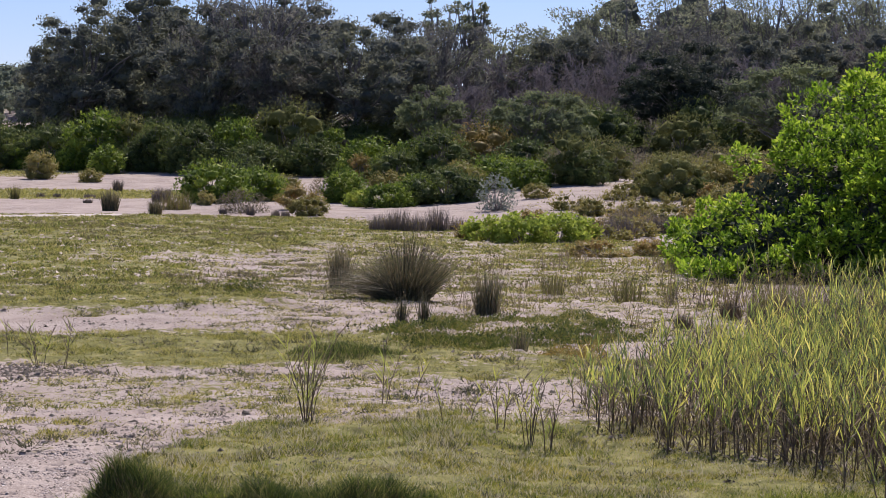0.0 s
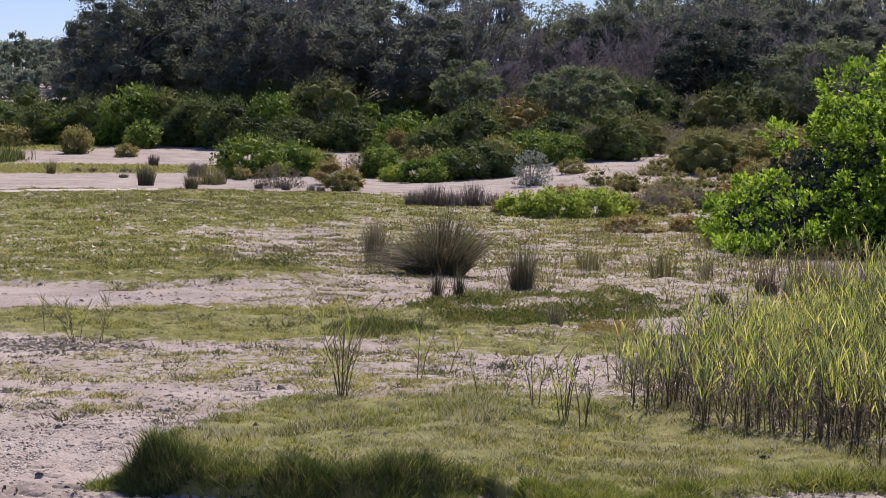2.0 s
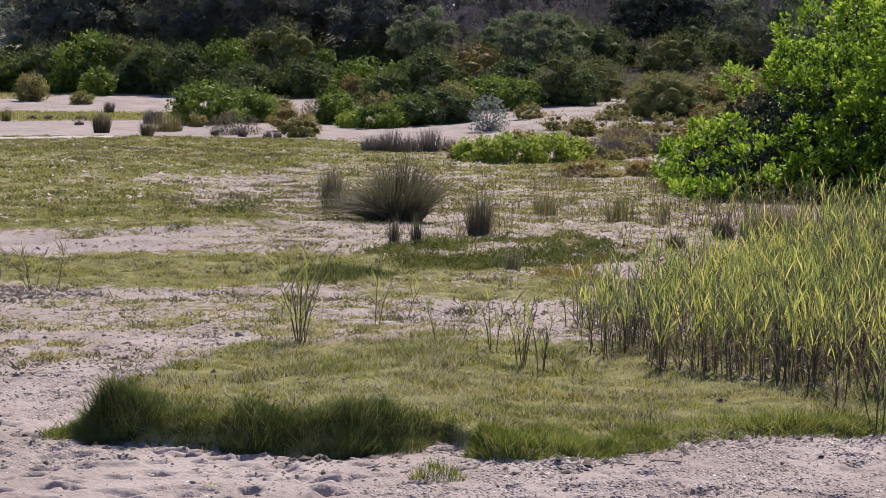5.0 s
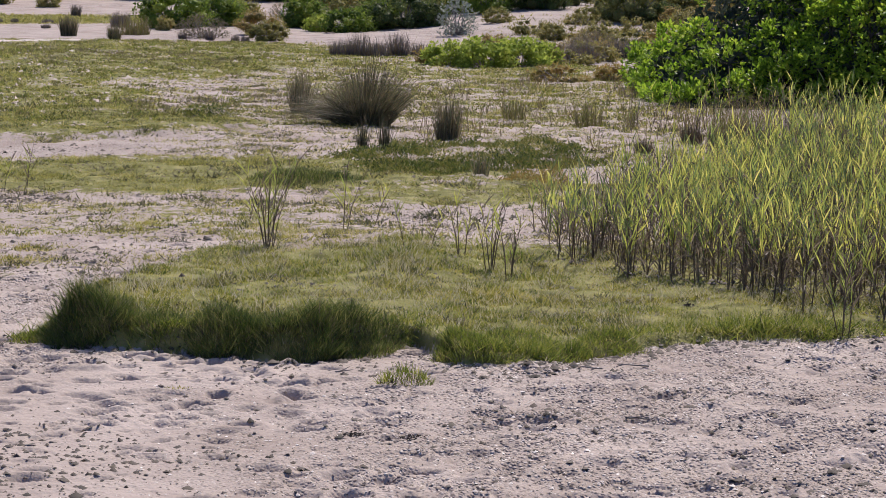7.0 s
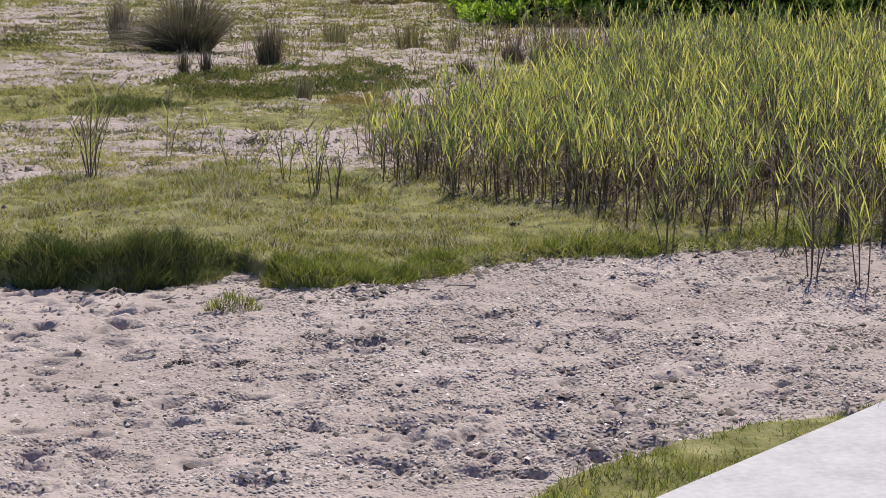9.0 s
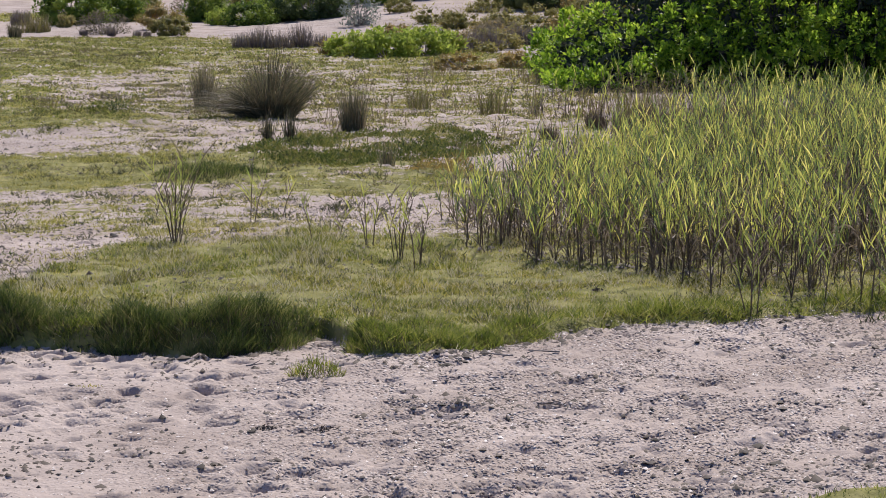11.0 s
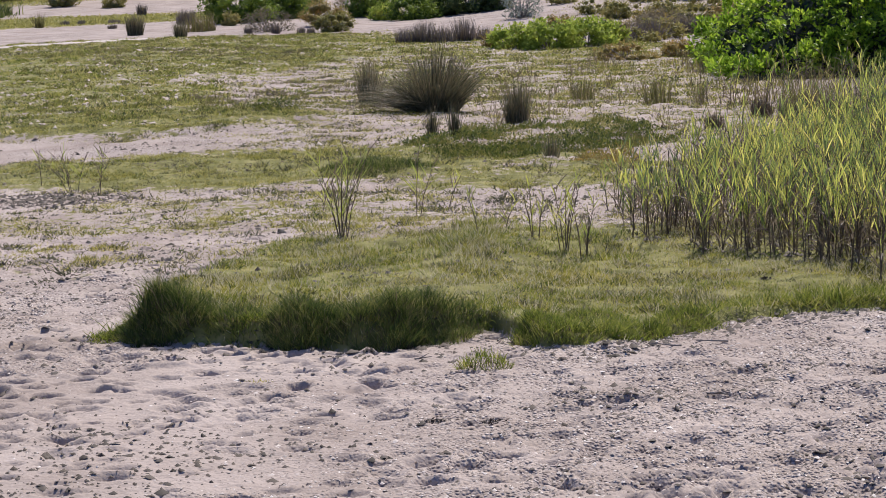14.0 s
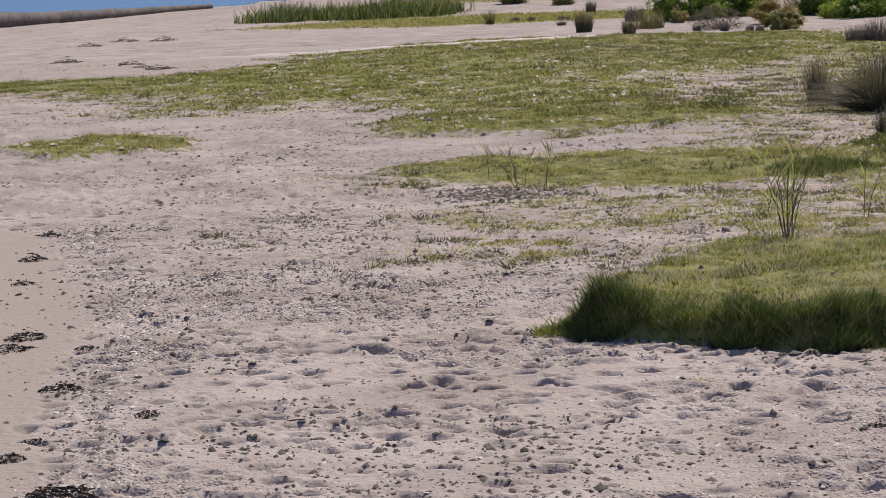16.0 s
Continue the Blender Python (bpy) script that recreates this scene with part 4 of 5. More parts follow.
# ---- tussocks of rush ----
def tussock(x, y, w, h, big=False, label="upright clump of grey-green rush on sand", mat="rush"):
    rng = np.random.default_rng(int(abs(x * 613 + y * 71)))
    h = h * (1.38 if big else 1.12)
    thin = mat == "weed"
    z = float(ground_z(x, y))
    ob = root("rush_tussock", x, y, z, label, "tussock", "rush tussocks")
    for name, share, m, tag in (("live_grass", 0.78, mat, ""), ("dead_grass", 0.22, "straw", "straw-coloured dead blades")):
        n = int((3400 if big else np.clip(620 * w / 0.5, 90, 1200) * (0.55 if w < 0.3 else 1) * (0.28 if thin else 0.5 if mat == "heath" else 1)) * share)
        a, r = rng.uniform(0, 6.28, n), np.sqrt(rng.random(n))
        wide = 0.27 if big else 0.42 if thin else 0.36
        foot = np.stack([np.cos(a) * r * w * wide, np.sin(a) * r * w * wide, np.full(n, -0.03)], 1)
        out = np.stack([np.cos(a), np.sin(a), np.zeros(n)], 1)
        spread = (r * (0.34 if big else 0.05) + rng.normal(0, 0.13 if big else 0.08, n))[:, None]
        way = out * spread + [0, 0, 1] + rng.normal(0, 0.16 if thin else 0.09, (n, 3))
        flop = (rng.random(n) < 0.30) & bool(big) & (np.cos(a) < 0.35)  # a side that has fallen over
        if big:
            way = way + np.array([0.06, -0.05, 0])
            way[flop] += np.array([-0.55, -0.1, 0.0])
        ln = h * (0.35 + 0.8 * rng.random(n) ** 0.7) * (1 - (0.25 if big else 0.15) * r)
        bend = out * (0.30 * r * (1.4 if big else 0.4))[:, None] * rng.uniform(0.3, 1.2, (n, 1)) - np.array([0, 0, 0.4 if big else 0.1]) * (r * rng.uniform(0.2, 1.6, n))[:, None]
        bend[flop] = np.array([-0.75, -0.05, -0.62]) * rng.uniform(0.6, 1.1, (int(flop.sum()), 1))
        v, f = ribbons(foot, way, bend, ln, rng.uniform(0.005, 0.010, n) * max(1, y / 36), 3, rng)
        tagged(mesh_of(name, v, f, MAT[m], ob, tag), kind="stuff")
        if name == "dead_grass" and mat == "rush":  # brown heads at the tips
            pick = rng.random(n) < (0.8 if big else 0.35)
            tip = (foot + ln[:, None] * (unit(way) + bend))[pick]
            size = rng.uniform(0.03, 0.07, len(tip))
            v, f = diamonds(tip, rng.normal(0, 0.4, (len(tip), 3)) + [0, 0, 1], size, size * 0.35, rng)
            tagged(mesh_of("inflorescence", v, f, MAT["straw"], ob, "brown seed heads"), kind="stuff")


for args in (
    (-0.58, 36.89, 1.30, 0.89, 1), (-1.57, 60.73, 0.70, 0.48, 0, "dusky purple-grey clump of dry rush", "heath"), (-1.11, 60.74, 0.70, 0.64, 0, "dusky purple-grey clump of dry rush", "heath"), (-0.62, 60.75, 0.70, 0.50, 0, "dusky purple-grey clump of dry rush", "heath"),
    (-0.13, 61.25, 0.71, 0.68, 0, "dusky purple-grey clump of dry rush", "heath"), (0.37, 62.00, 0.64, 0.40, 0, "dusky purple-grey clump of dry rush", "heath"), (3.98, 58.21, 0.48, 0.62, 0, "dusky purple-grey clump of dry rush", "heath"), (4.39, 58.69, 0.49, 0.60, 0, "dusky purple-grey clump of dry rush", "heath"),
    (5.36, 61.77, 0.57, 0.54, 0, "dusky purple-grey clump of dry rush", "heath"), (5.78, 61.73, 0.57, 0.57, 0, "dusky purple-grey clump of dry rush", "heath"), (-1.68, 40.22, 0.46, 0.70, 0), (-0.54, 32.4, 0.20, 0.42, 0, "narrow dark clump of rush on sand"), (-0.25, 32.4, 0.20, 0.46, 0, "narrow dark clump of rush on sand"),
    (0.62, 34.14, 0.43, 0.67, 0), (-10.34, 76, 0.67, 0.66, 0), (-8.23, 70, 0.42, 0.53, 0), (-9.9, 86, 0.9, 0.55, 0, "dusky purple-grey clump of dry rush", "heath"),
    (-8.5, 78, 1.1, 0.70, 0, "olive-brown clump of dry weeds on sand", "weed"), (-15.4, 88, 0.41, 0.58, 0, "thin olive clump of weeds on sand", "weed"), (-5.75, 73, 0.34, 0.32, 0, "dusky purple-grey clump of dry rush", "heath"), (0.90, 28.3, 0.22, 0.36, 0, "narrow brown clump of rush in the succulent mat")):
    tussock(*args)
for args in (
    (1.91, 29.74, 0.41, 0.27, 0, "thin olive clump of weeds on sand", "weed"), (2.76, 36.55, 0.51, 0.51, 0, "thin olive clump of weeds on sand", "weed"), (3.36, 36.60, 0.25, 0.63, 0, "thin olive clump of weeds on sand", "weed"), (1.74, 38.36, 0.44, 0.49, 0, "thin olive clump of weeds on sand", "weed"),
    (4.77, 34.57, 1.04, 0.72, 0, "thin olive clump of weeds on sand", "weed"), (-4.07, 38.84, 0.27, 0.36, 0, "thin olive clump of weeds on sand", "weed")):
    tussock(*args)

for args in ((-14.8, 90, 0.42, 0.2), (-14.2, 90, 0.37, 0.2), (-13.0, 90, 0.6, 0.18), (-12.2, 84, 0.43, 0.18), (-13.3, 100, 0.5, 0.5), (-6.65, 74, 0.31, 0.22), (-4.93, 72, 0.33, 0.22), (-4.64, 72, 0.33, 0.2)):
    tussock(*args, label="dusky purple-grey clump of dry rush", mat="heath")
for args in ((4.3, 33.1, 0.45, 0.36), (4.65, 33.5, 0.45, 0.38), (5.0, 33.6, 0.5, 0.36), (3.13, 31.9, 0.3, 0.26), (4.0, 33.9, 0.4, 0.3)):
    tussock(*args, label="withered brown clump of rush behind the reeds", mat="stem")

# ---- grass ----
def lawn(name, label, x0, x1, y0, y1, per_m2, height, width, mat, seed, cluster=8, spread=0.05, least=0.0, seg=2, wild=0.5, keep=lambda x, y: 1.0):
    """Short turf in small clumps, as thick as the ground's cover."""
    rng = np.random.default_rng(seed)
    n = int((x1 - x0) * (y1 - y0) * per_m2 / cluster)
    cx, cy = rng.uniform(x0, x1, n), rng.uniform(y0, y1, n)
    cover = np.where(keep(cx, cy) > 0, np.maximum(turf(cx, cy), 0.75 * (keep(cx, cy) > 1)), 0)
    thin = cover * (0.25 + 1.5 * step(0.38, 0.62, fbm(cx, cy, 0.45, 23)))
    ok = (rng.random(n) < thin) & (cover > least) & (cx > -0.42 * cy - 0.5) & (cx < 0.31 * cy + 0.5)
    cx, cy = cx[ok], cy[ok]
    m = len(cx) * cluster
    tall = np.repeat(rng.uniform(0.5, 1.25, len(cx)) * (0.3 + 1.4 * vnoise(cx, cy, 0.35, 41)), cluster)
    x = np.repeat(cx, cluster) + rng.normal(0, spread, m)
    y = np.repeat(cy, cluster) + rng.normal(0, spread, m)
    base = np.stack([x, y, surface_z(x, y) - 0.008], 1)
    way = rng.normal(0, wild, (m, 3)) * [1, 1, 0] + [0, 0, 1]
    bend = rng.normal(0, 0.25, (m, 3)) * [1, 1, 0.4]
    v, f = ribbons(base, way, bend, height * tall * rng.uniform(0.6, 1.3, m), np.full(m, width), seg, rng)
    tagged(mesh_of(name, v, f, MAT[mat]), label, "grass", kind="stuff")


near_bank = lambda x, y: (bank(x, y) > 0.04).astype(float)
not_bank = lambda x, y: (bank(x, y) <= 0.3).astype(float)
bank_rim = lambda x, y: np.where((bank(x, y) > 0.005) & (y < bank_front(x) + 0.45) & (vnoise(x, y, 0.4, 81) > 0.25), 2.0, 0.0)
open_ground = lambda x, y: (1 - 0.85 * turf(x, y)) * (vnoise(x, y, 1.3, 82) > 0.45)
lawn("turf_near", "short yellow-green turf on the low sand bank", -3.2, 5.4, 15.2, 24, 6200, 0.035, 0.0085, "lawn", 1, 9, 0.04, 0.2, 1, 1.0, near_bank)
lawn("turf_mid", "patchy short grass over pale sand", -8, 4.5, 20, 40, 1900, 0.045, 0.012, "dry_turf", 2, 8, 0.06, 0.0, 1, 1.0, not_bank)
lawn("turf_mound", "thin dry turf on the grassy rise", -24, 8, 39, 76, 520, 0.045, 0.030, "dry_turf", 3, 7, 0.08, 0.0, 1, 1.0)
lawn("turf_far", "far strips of yellow-green grass on the sand flat", -44, 14, 76, 128, 130, 0.075, 0.055, "dry_turf", 4, 5, 0.2, 0.0, 1, 0.6)
lawn("beach_grass", "tall green beach grass along the far sand", -29, -19.5, 98, 110, 150, 0.62, 0.045, "lush", 30, 6, 0.25, 0.0, 2, 0.25, lambda x, y: 3.0 * ((blob(x, y, -24.4, 104, 5.0, 4.5) > 0.25) & (vnoise(x, y, 1.6, 90) > 0.3)))
lawn("turf_island", "small island of grass on the open sand", -14, -9, 30, 37, 1700, 0.055, 0.010, "dry_turf", 5, 8, 0.06, 0.3, 2, 0.5)
lawn("verge_grass", "green grass verge along the concrete path", 0.2, 3.4, 9, 12.2, 5000, 0.05, 0.005, "fresh", 6, 8, 0.03, 0.4, 2, 0.5)
lawn("rim_grass", "longer green grass along the break of the bank", -3.0, 5.2, 15.0, 17.4, 5200, 0.10, 0.006, "fresh", 16, 9, 0.05, 0.0, 2, 1.0, bank_rim)
lawn("herb_tufts", "small dark green herbs among the turf", -8, 5, 16, 40, 130, 0.05, 0.013, "lush", 17, 16, 0.045, 0.12, 1, 0.9)
lawn("dry_tufts", "small brown tufts of dead grass", -8, 5, 16, 42, 170, 0.065, 0.012, "rush", 18, 16, 0.045, 0.06, 1, 0.9)
lawn("mound_tufts", "dark low tufts dotted over the grassy rise", -24, 8, 36, 76, 130, 0.065, 0.028, "weed", 19, 12, 0.08, 0.08, 1, 0.9)
lawn("mound_herbs", "fresh green tufts dotted over the grassy rise", -24, 8, 36, 76, 170, 0.06, 0.026, "fresh", 20, 10, 0.09, 0.10, 1, 0.9)
lawn("sand_tufts", "dark withered tufts half buried in sand", -6.8, 0.8, 18.5, 30, 420, 0.06, 0.011, "rush", 23, 34, 0.07, 0.0, 1, 0.9,
     lambda x, y: 3.0 * ((vnoise(x, y, 0.7, 85) > 0.52) & (bank(x, y) < 0.3)))
lawn("island_fringe", "brown fringe of the small grass island", -14, -9, 30, 37, 320, 0.06, 0.014, "rush", 24, 12, 0.08, 0.12, 1, 0.9)
lawn("green_strip", "fresh green grass strip between sand flats", -9.5, -1.5, 32.5, 40, 420, 0.05, 0.013, "lush", 25, 8, 0.06, 0.5, 1, 0.9, lambda x, y: (vnoise(x, y, 1.2, 86) > 0.35).astype(float))
lawn("turf_fringe", "brown ragged fringe of the turf", -22, 4, 24, 66, 190, 0.04, 0.022, "rush", 26, 10, 0.08, 0.0, 1, 0.9, lambda x, y: 3.0 * ((turf(x, y) > 0.16) & (turf(x, y) < 0.42)))
lawn("dry_clods", "dark withered clumps on the worn parts of the rise", -14, 2, 38, 66, 330, 0.06, 0.024, "dry", 29, 14, 0.11, 0.0, 1, 0.9,
     lambda x, y: 3.0 * (((blob(x, y, -5.9, 55, 2.6, 4.5) > 0.3) | (blob(x, y, -8.6, 60, 2.4, 3.5) > 0.3) | (blob(x, y, -2.9, 43, 2.2, 4.0) > 0.3)) & (vnoise(x, y, 0.6, 89) > 0.5)))
lawn("green_patches", "fresh green patches in the turf of the bank", -3.0, 5.0, 15.4, 23.5, 1800, 0.06, 0.007, "fresh", 27, 9, 0.04, 0.3, 2, 0.8, lambda x, y: near_bank(x, y) * (vnoise(x, y, 0.55, 87) > 0.6))
lawn("brown_patches", "brown withered patches in the turf of the bank", -3.0, 5.0, 15.4, 23.5, 900, 0.05, 0.008, "rush", 28, 9, 0.05, 0.3, 1, 1.0, lambda x, y: near_bank(x, y) * (fbm(x, y, 0.5, 88) > 0.56))
lawn("seeding_grass", "pale seed heads standing over the turf", -3.0, 5.0, 15.4, 23.5, 900, 0.06, 0.008, "seed", 7, 3, 0.05, 0.3, 1, 0.6, near_bank)


def grass_clump(x, y, w, d, h, n, mat="lush", label="lush dark-green grass clump on the bank's edge", droop=0.5):
    """A mound of long grass that hangs over the break of the bank."""
    rng = np.random.default_rng(int(abs(x * 401 + y * 97)))
    z = float(ground_z(x, y))
    ob = root("grass_clump", x, y, z, label, "grass clump", "clumps along the bank")
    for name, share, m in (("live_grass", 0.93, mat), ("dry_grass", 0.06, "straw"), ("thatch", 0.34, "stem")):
        k = int(n * share * 1.6)
        a, r = rng.uniform(0, 6.28, k), np.sqrt(rng.random(k))
        px, py = np.cos(a) * r * w / 2, np.sin(a) * r * d / 2 - 0.08
        foot = np.stack([px, py, surface_z(x + px, y + py) - z - 0.015], 1)
        lump = 0.40 + 1.15 * vnoise(x + px, y + py, 0.24, 71)
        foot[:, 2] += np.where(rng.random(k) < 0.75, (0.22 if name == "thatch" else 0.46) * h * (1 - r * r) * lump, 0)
        az = rng.uniform(0, 6.28, k)
        out = np.stack([np.cos(az), np.sin(az) - 0.3, np.zeros(k)], 1)
        way = out * rng.uniform(0, 0.55, (k, 1)) + np.stack([np.cos(a), np.sin(a), np.zeros(k)], 1) * (0.25 * r)[:, None] + [0, 0, 1]
        ln = h * rng.uniform(0.18, 0.56, k) * lump * (0.55 if name == "thatch" else 1.0)
        bend = out * droop * rng.uniform(0.2, 1.4, (k, 1)) * 0.8 - np.array([0, 0, 0.9]) * rng.random((k, 1)) ** 1.5 * droop
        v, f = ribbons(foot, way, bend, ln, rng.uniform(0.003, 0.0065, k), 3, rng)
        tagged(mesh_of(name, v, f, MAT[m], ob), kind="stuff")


for args in ((-2.08, 16.32, 0.66, 0.5, 0.28, 2600), (-2.4, 16.5, 0.3, 0.3, 0.13, 500), (-1.62, 16.2, 0.5, 0.4, 0.18, 900), (-1.1, 15.92, 0.65, 0.5, 0.25, 2300), (-0.66, 15.82, 0.60, 0.5, 0.28, 2500),
             (-0.35, 16.0, 0.4, 0.4, 0.24, 800), (-0.08, 16.2, 0.3, 0.3, 0.14, 400), (-0.3, 15.9, 0.5, 0.4, 0.2, 900)):
    grass_clump(*args)
for args in ((0.5, 15.65, 0.6, 0.5, 0.15, 1700), (0.95, 15.75, 0.6, 0.45, 0.13, 1500), (1.35, 16.0, 0.5, 0.4, 0.12, 1000), (-2.5, 16.45, 0.35, 0.3, 0.11, 600), (0.75, 16.1, 0.6, 0.5, 0.09, 900), (-1.45, 16.0, 0.4, 0.35, 0.13, 600)):
    grass_clump(*args, mat="fresh", label="bright green grass tuft spilling over the bank's edge")
for args in ((0.0, 18.3, 0.4, 0.5, 0.06, 700), (0.02, 14.75, 0.34, 0.24, 0.14, 260), (-1.35, 14.6, 0.22, 0.2, 0.05, 60), (-3.3, 20.5, 0.3, 0.3, 0.08, 200), (-3.75, 21.6, 0.5, 0.5, 0.08, 420), (-3.2, 21.4, 0.4, 0.4, 0.09, 380), (-4.1, 21.9, 0.35, 0.4, 0.06, 240), (-2.55, 23.2, 0.6, 0.7, 0.07, 420), (-2.0, 24.6, 0.5, 0.6, 0.06, 300)):
    grass_clump(*args, mat="fresh" if args[4] > 0.095 else "lawn", label="small green tuft of grass on sand", droop=0.3)
grass_clump(-1.1, 27.9, 1.35, 1.3, 0.17, 2600, "lush", "low dark-green grassy hummock on the flat", 0.3)


def mat_patch(name, x, y, rx, ry, n, label, mat="mat"):
    """Creeping fleshy ground cover."""
    rng = np.random.default_rng(int(abs(x * 50 + y)))
    px, py = rng.uniform(x - rx * 1.2, x + rx * 1.2, n), rng.uniform(y - ry * 1.2, y + ry * 1.2, n)
    m = blob(px, py, x, y, rx, ry, 0.25)
    ok = rng.random(n) < m * (0.06 + 1.0 * step(0.36, 0.56, fbm(px, py, 0.6, 66)))
    px, py, m = px[ok], py[ok], m[ok]
    k = len(px)
    lump = 0.01 + 0.17 * step(0.3, 0.7, fbm(px, py, 0.45, 67)) * m
    p = np.stack([px, py, surface_z(px, py) + lump * rng.uniform(0.3, 1, k)], 1)
    v, f = diamonds(p, rng.normal(0, 0.8, (k, 3)) * [1, 1, 0.3] + [0, 0, 0.9], rng.uniform(0.03, 0.065, k), rng.uniform(0.010, 0.020, k), rng)
    tagged(mesh_of(name, v, f, MAT[mat]), label, "ground cover", kind="stuff")


mat_patch("succulent_mat", 0.85, 30.9, 1.75, 2.5, 64000, "dark green mat of creeping succulent on sand")
mat_patch("red_succulent", 1.5, 27.9, 0.42, 0.6, 2600, "reddish-brown patch of creeping succulent on sand", "rust")
mat_patch("succulent_strip", -2.75, 37.4, 0.75, 0.5, 3500, "narrow green strip of creeping succulent")
mat_patch("succulent_sprig", 4.35, 14.35, 0.35, 0.25, 1200, "small green sprig of creeping succulent on sand")


# ---- reeds ----
def reed_leaves(foot, height, rng, count, low, high, scale=1.0):
    n = len(foot)
    k = np.repeat(np.arange(n), count)
    m = len(k)
    at = np.tile((np.arange(count) + 0.5) / count, n) * (high - low) + low + rng.normal(0, 0.03, m)
    az = rng.uniform(0, 6.28, m)
    base = foot[k] + np.stack([np.zeros(m), np.zeros(m), at * height[k]], 1)
    out = np.stack([np.cos(az), np.sin(az), np.zeros(m)], 1)
    way = out * rng.uniform(0.08, 0.62, (m, 1)) + [0, 0, 1]
    ln = rng.uniform(0.16, 0.36, m) * scale
    bend = out * rng.uniform(0.0, 0.2, (m, 1)) - np.array([0, 0, 0.12]) * rng.random((m, 1)) ** 2
    return base, way, bend, ln


def reed_bed(name, label, n, box, inside, seed, tall=1.0, green=6):
    rng = np.random.default_rng(seed)
    x, y = rng.uniform(box[0], box[1], n), rng.uniform(box[2], box[3], n)
    ok = rng.random(n) < inside(x, y)
    x, y = x[ok], y[ok]
    n = len(x)
    foot = np.stack([x, y, ground_z(x, y) - 0.02], 1)
    h = tall * np.clip(0.52 + 0.11 * (x - 1.2), 0.50, 0.92) * rng.uniform(0.55, 1.05, n) * (0.80 + 0.4 * vnoise(x, y, 0.6, 53)) * (1 - 0.3 * step(20, 27, y) * (1 - step(3.2, 5.0, x))) * np.where(rng.random(n) < 0.04, 1.3, 1.0)
    ob = tagged(new(name), label, "reeds", kind="stuff")
    sway = rng.normal(0, 0.07, (n, 3)) * [1, 1, 0]
    v, f = ribbons(foot, sway + [0, 0, 1], sway, h * 1.08, np.full(n, 0.012), 3, rng)
    v2, f2 = ribbons(foot, sway + [0, 0, 1], sway, h * 1.08, np.full(n, 0.012), 3, rng)
    tagged(mesh_of("stems", *joined([(v, f), (v2, f2)]), MAT["stem"], ob, "thin brown reed stems"), kind="stuff")
    for part_name, count, low, high, size, wide, m, tag in (
            ("leaves", green, 0.40, 1.0, 0.64, (0.007, 0.0145), "reed", "yellow-green blade leaves"), ("dead_leaves", 7, 0.02, 0.75, 0.75, (0.006, 0.014), "dead", "brown dead leaves and litter")):
        b, w, bd, ln = reed_leaves(foot, h, rng, count, low, high, size)
        k = np.repeat(np.arange(n), count)
        up = (b[:, 2:3] - foot[k, 2:3]) / h[k, None]
        b[:, :2] += (sway[k, :2] * h[k, None]) * (up + up * up)
        if m == "reed":
            live = rng.random(n) < 0.66
            b, w, bd, ln = b[live[k]], w[live[k]], bd[live[k]], ln[live[k]]
        if m == "dead":
            w, bd = w * [2.0, 2.0, 1], bd * [1.5, 1.5, 1] - np.array([0, 0, 0.5]) * rng.random((len(b), 1))
        v, f = ribbons(b, w, bd, ln, rng.uniform(wide[0], wide[1], len(b)), 2, rng, 1.0)
        tagged(mesh_of(part_name, v, f, MAT[m], ob, tag), kind="stuff")


def in_bed(x, y):
    front = np.interp(x, [1.0, 1.3, 2.4, 3.0, 3.3, 4.2, 9], [20.2, 19.7, 18.6, 17.2, 16.7, 16.4, 15.9])
    side = 0.88 + 0.062 * (y - 19.6) + 0.5 * (vnoise(x, y, 0.8, 51) - 0.5)
    inside = step(0, 0.9, y - front) * step(0, 1.1, x - side) * (1 - step(24, 29, y - 1.5 * (x - 2.5)))
    return inside * (0.3 + 0.9 * step(0.25, 0.55, vnoise(x, y, 0.7, 52)))


reed_bed("reed_bed", "dense bed of green and yellow reeds with brown stems", 9000, (1.0, 8.5, 15.6, 32), in_bed, 5, 0.98, 10)
reed_bed("thin_reeds", "thin scattered reeds behind the dense bed", 700, (1.6, 9.0, 29, 42), lambda x, y: 0.55 * step(0.45, 0.6, vnoise(x, y, 1.4, 54)) * step(0, 2, x - 0.05 * y), 6, 0.8, 4)
lawn("dry_weeds", "thin dry weed stems on the sand", 0.3, 7, 31, 50, 26, 0.34, 0.011, "straw", 21, 7, 0.10, 0.0, 2, 0.25, lambda x, y: 3.0 * (vnoise(x, y, 1.2, 83) > 0.5))
lawn("green_weeds", "olive weed stems on the sand", 0.3, 7, 31, 52, 26, 0.24, 0.014, "olive", 22, 9, 0.10, 0.0, 2, 0.35, lambda x, y: 3.0 * (vnoise(x, y, 1.2, 84) > 0.55))


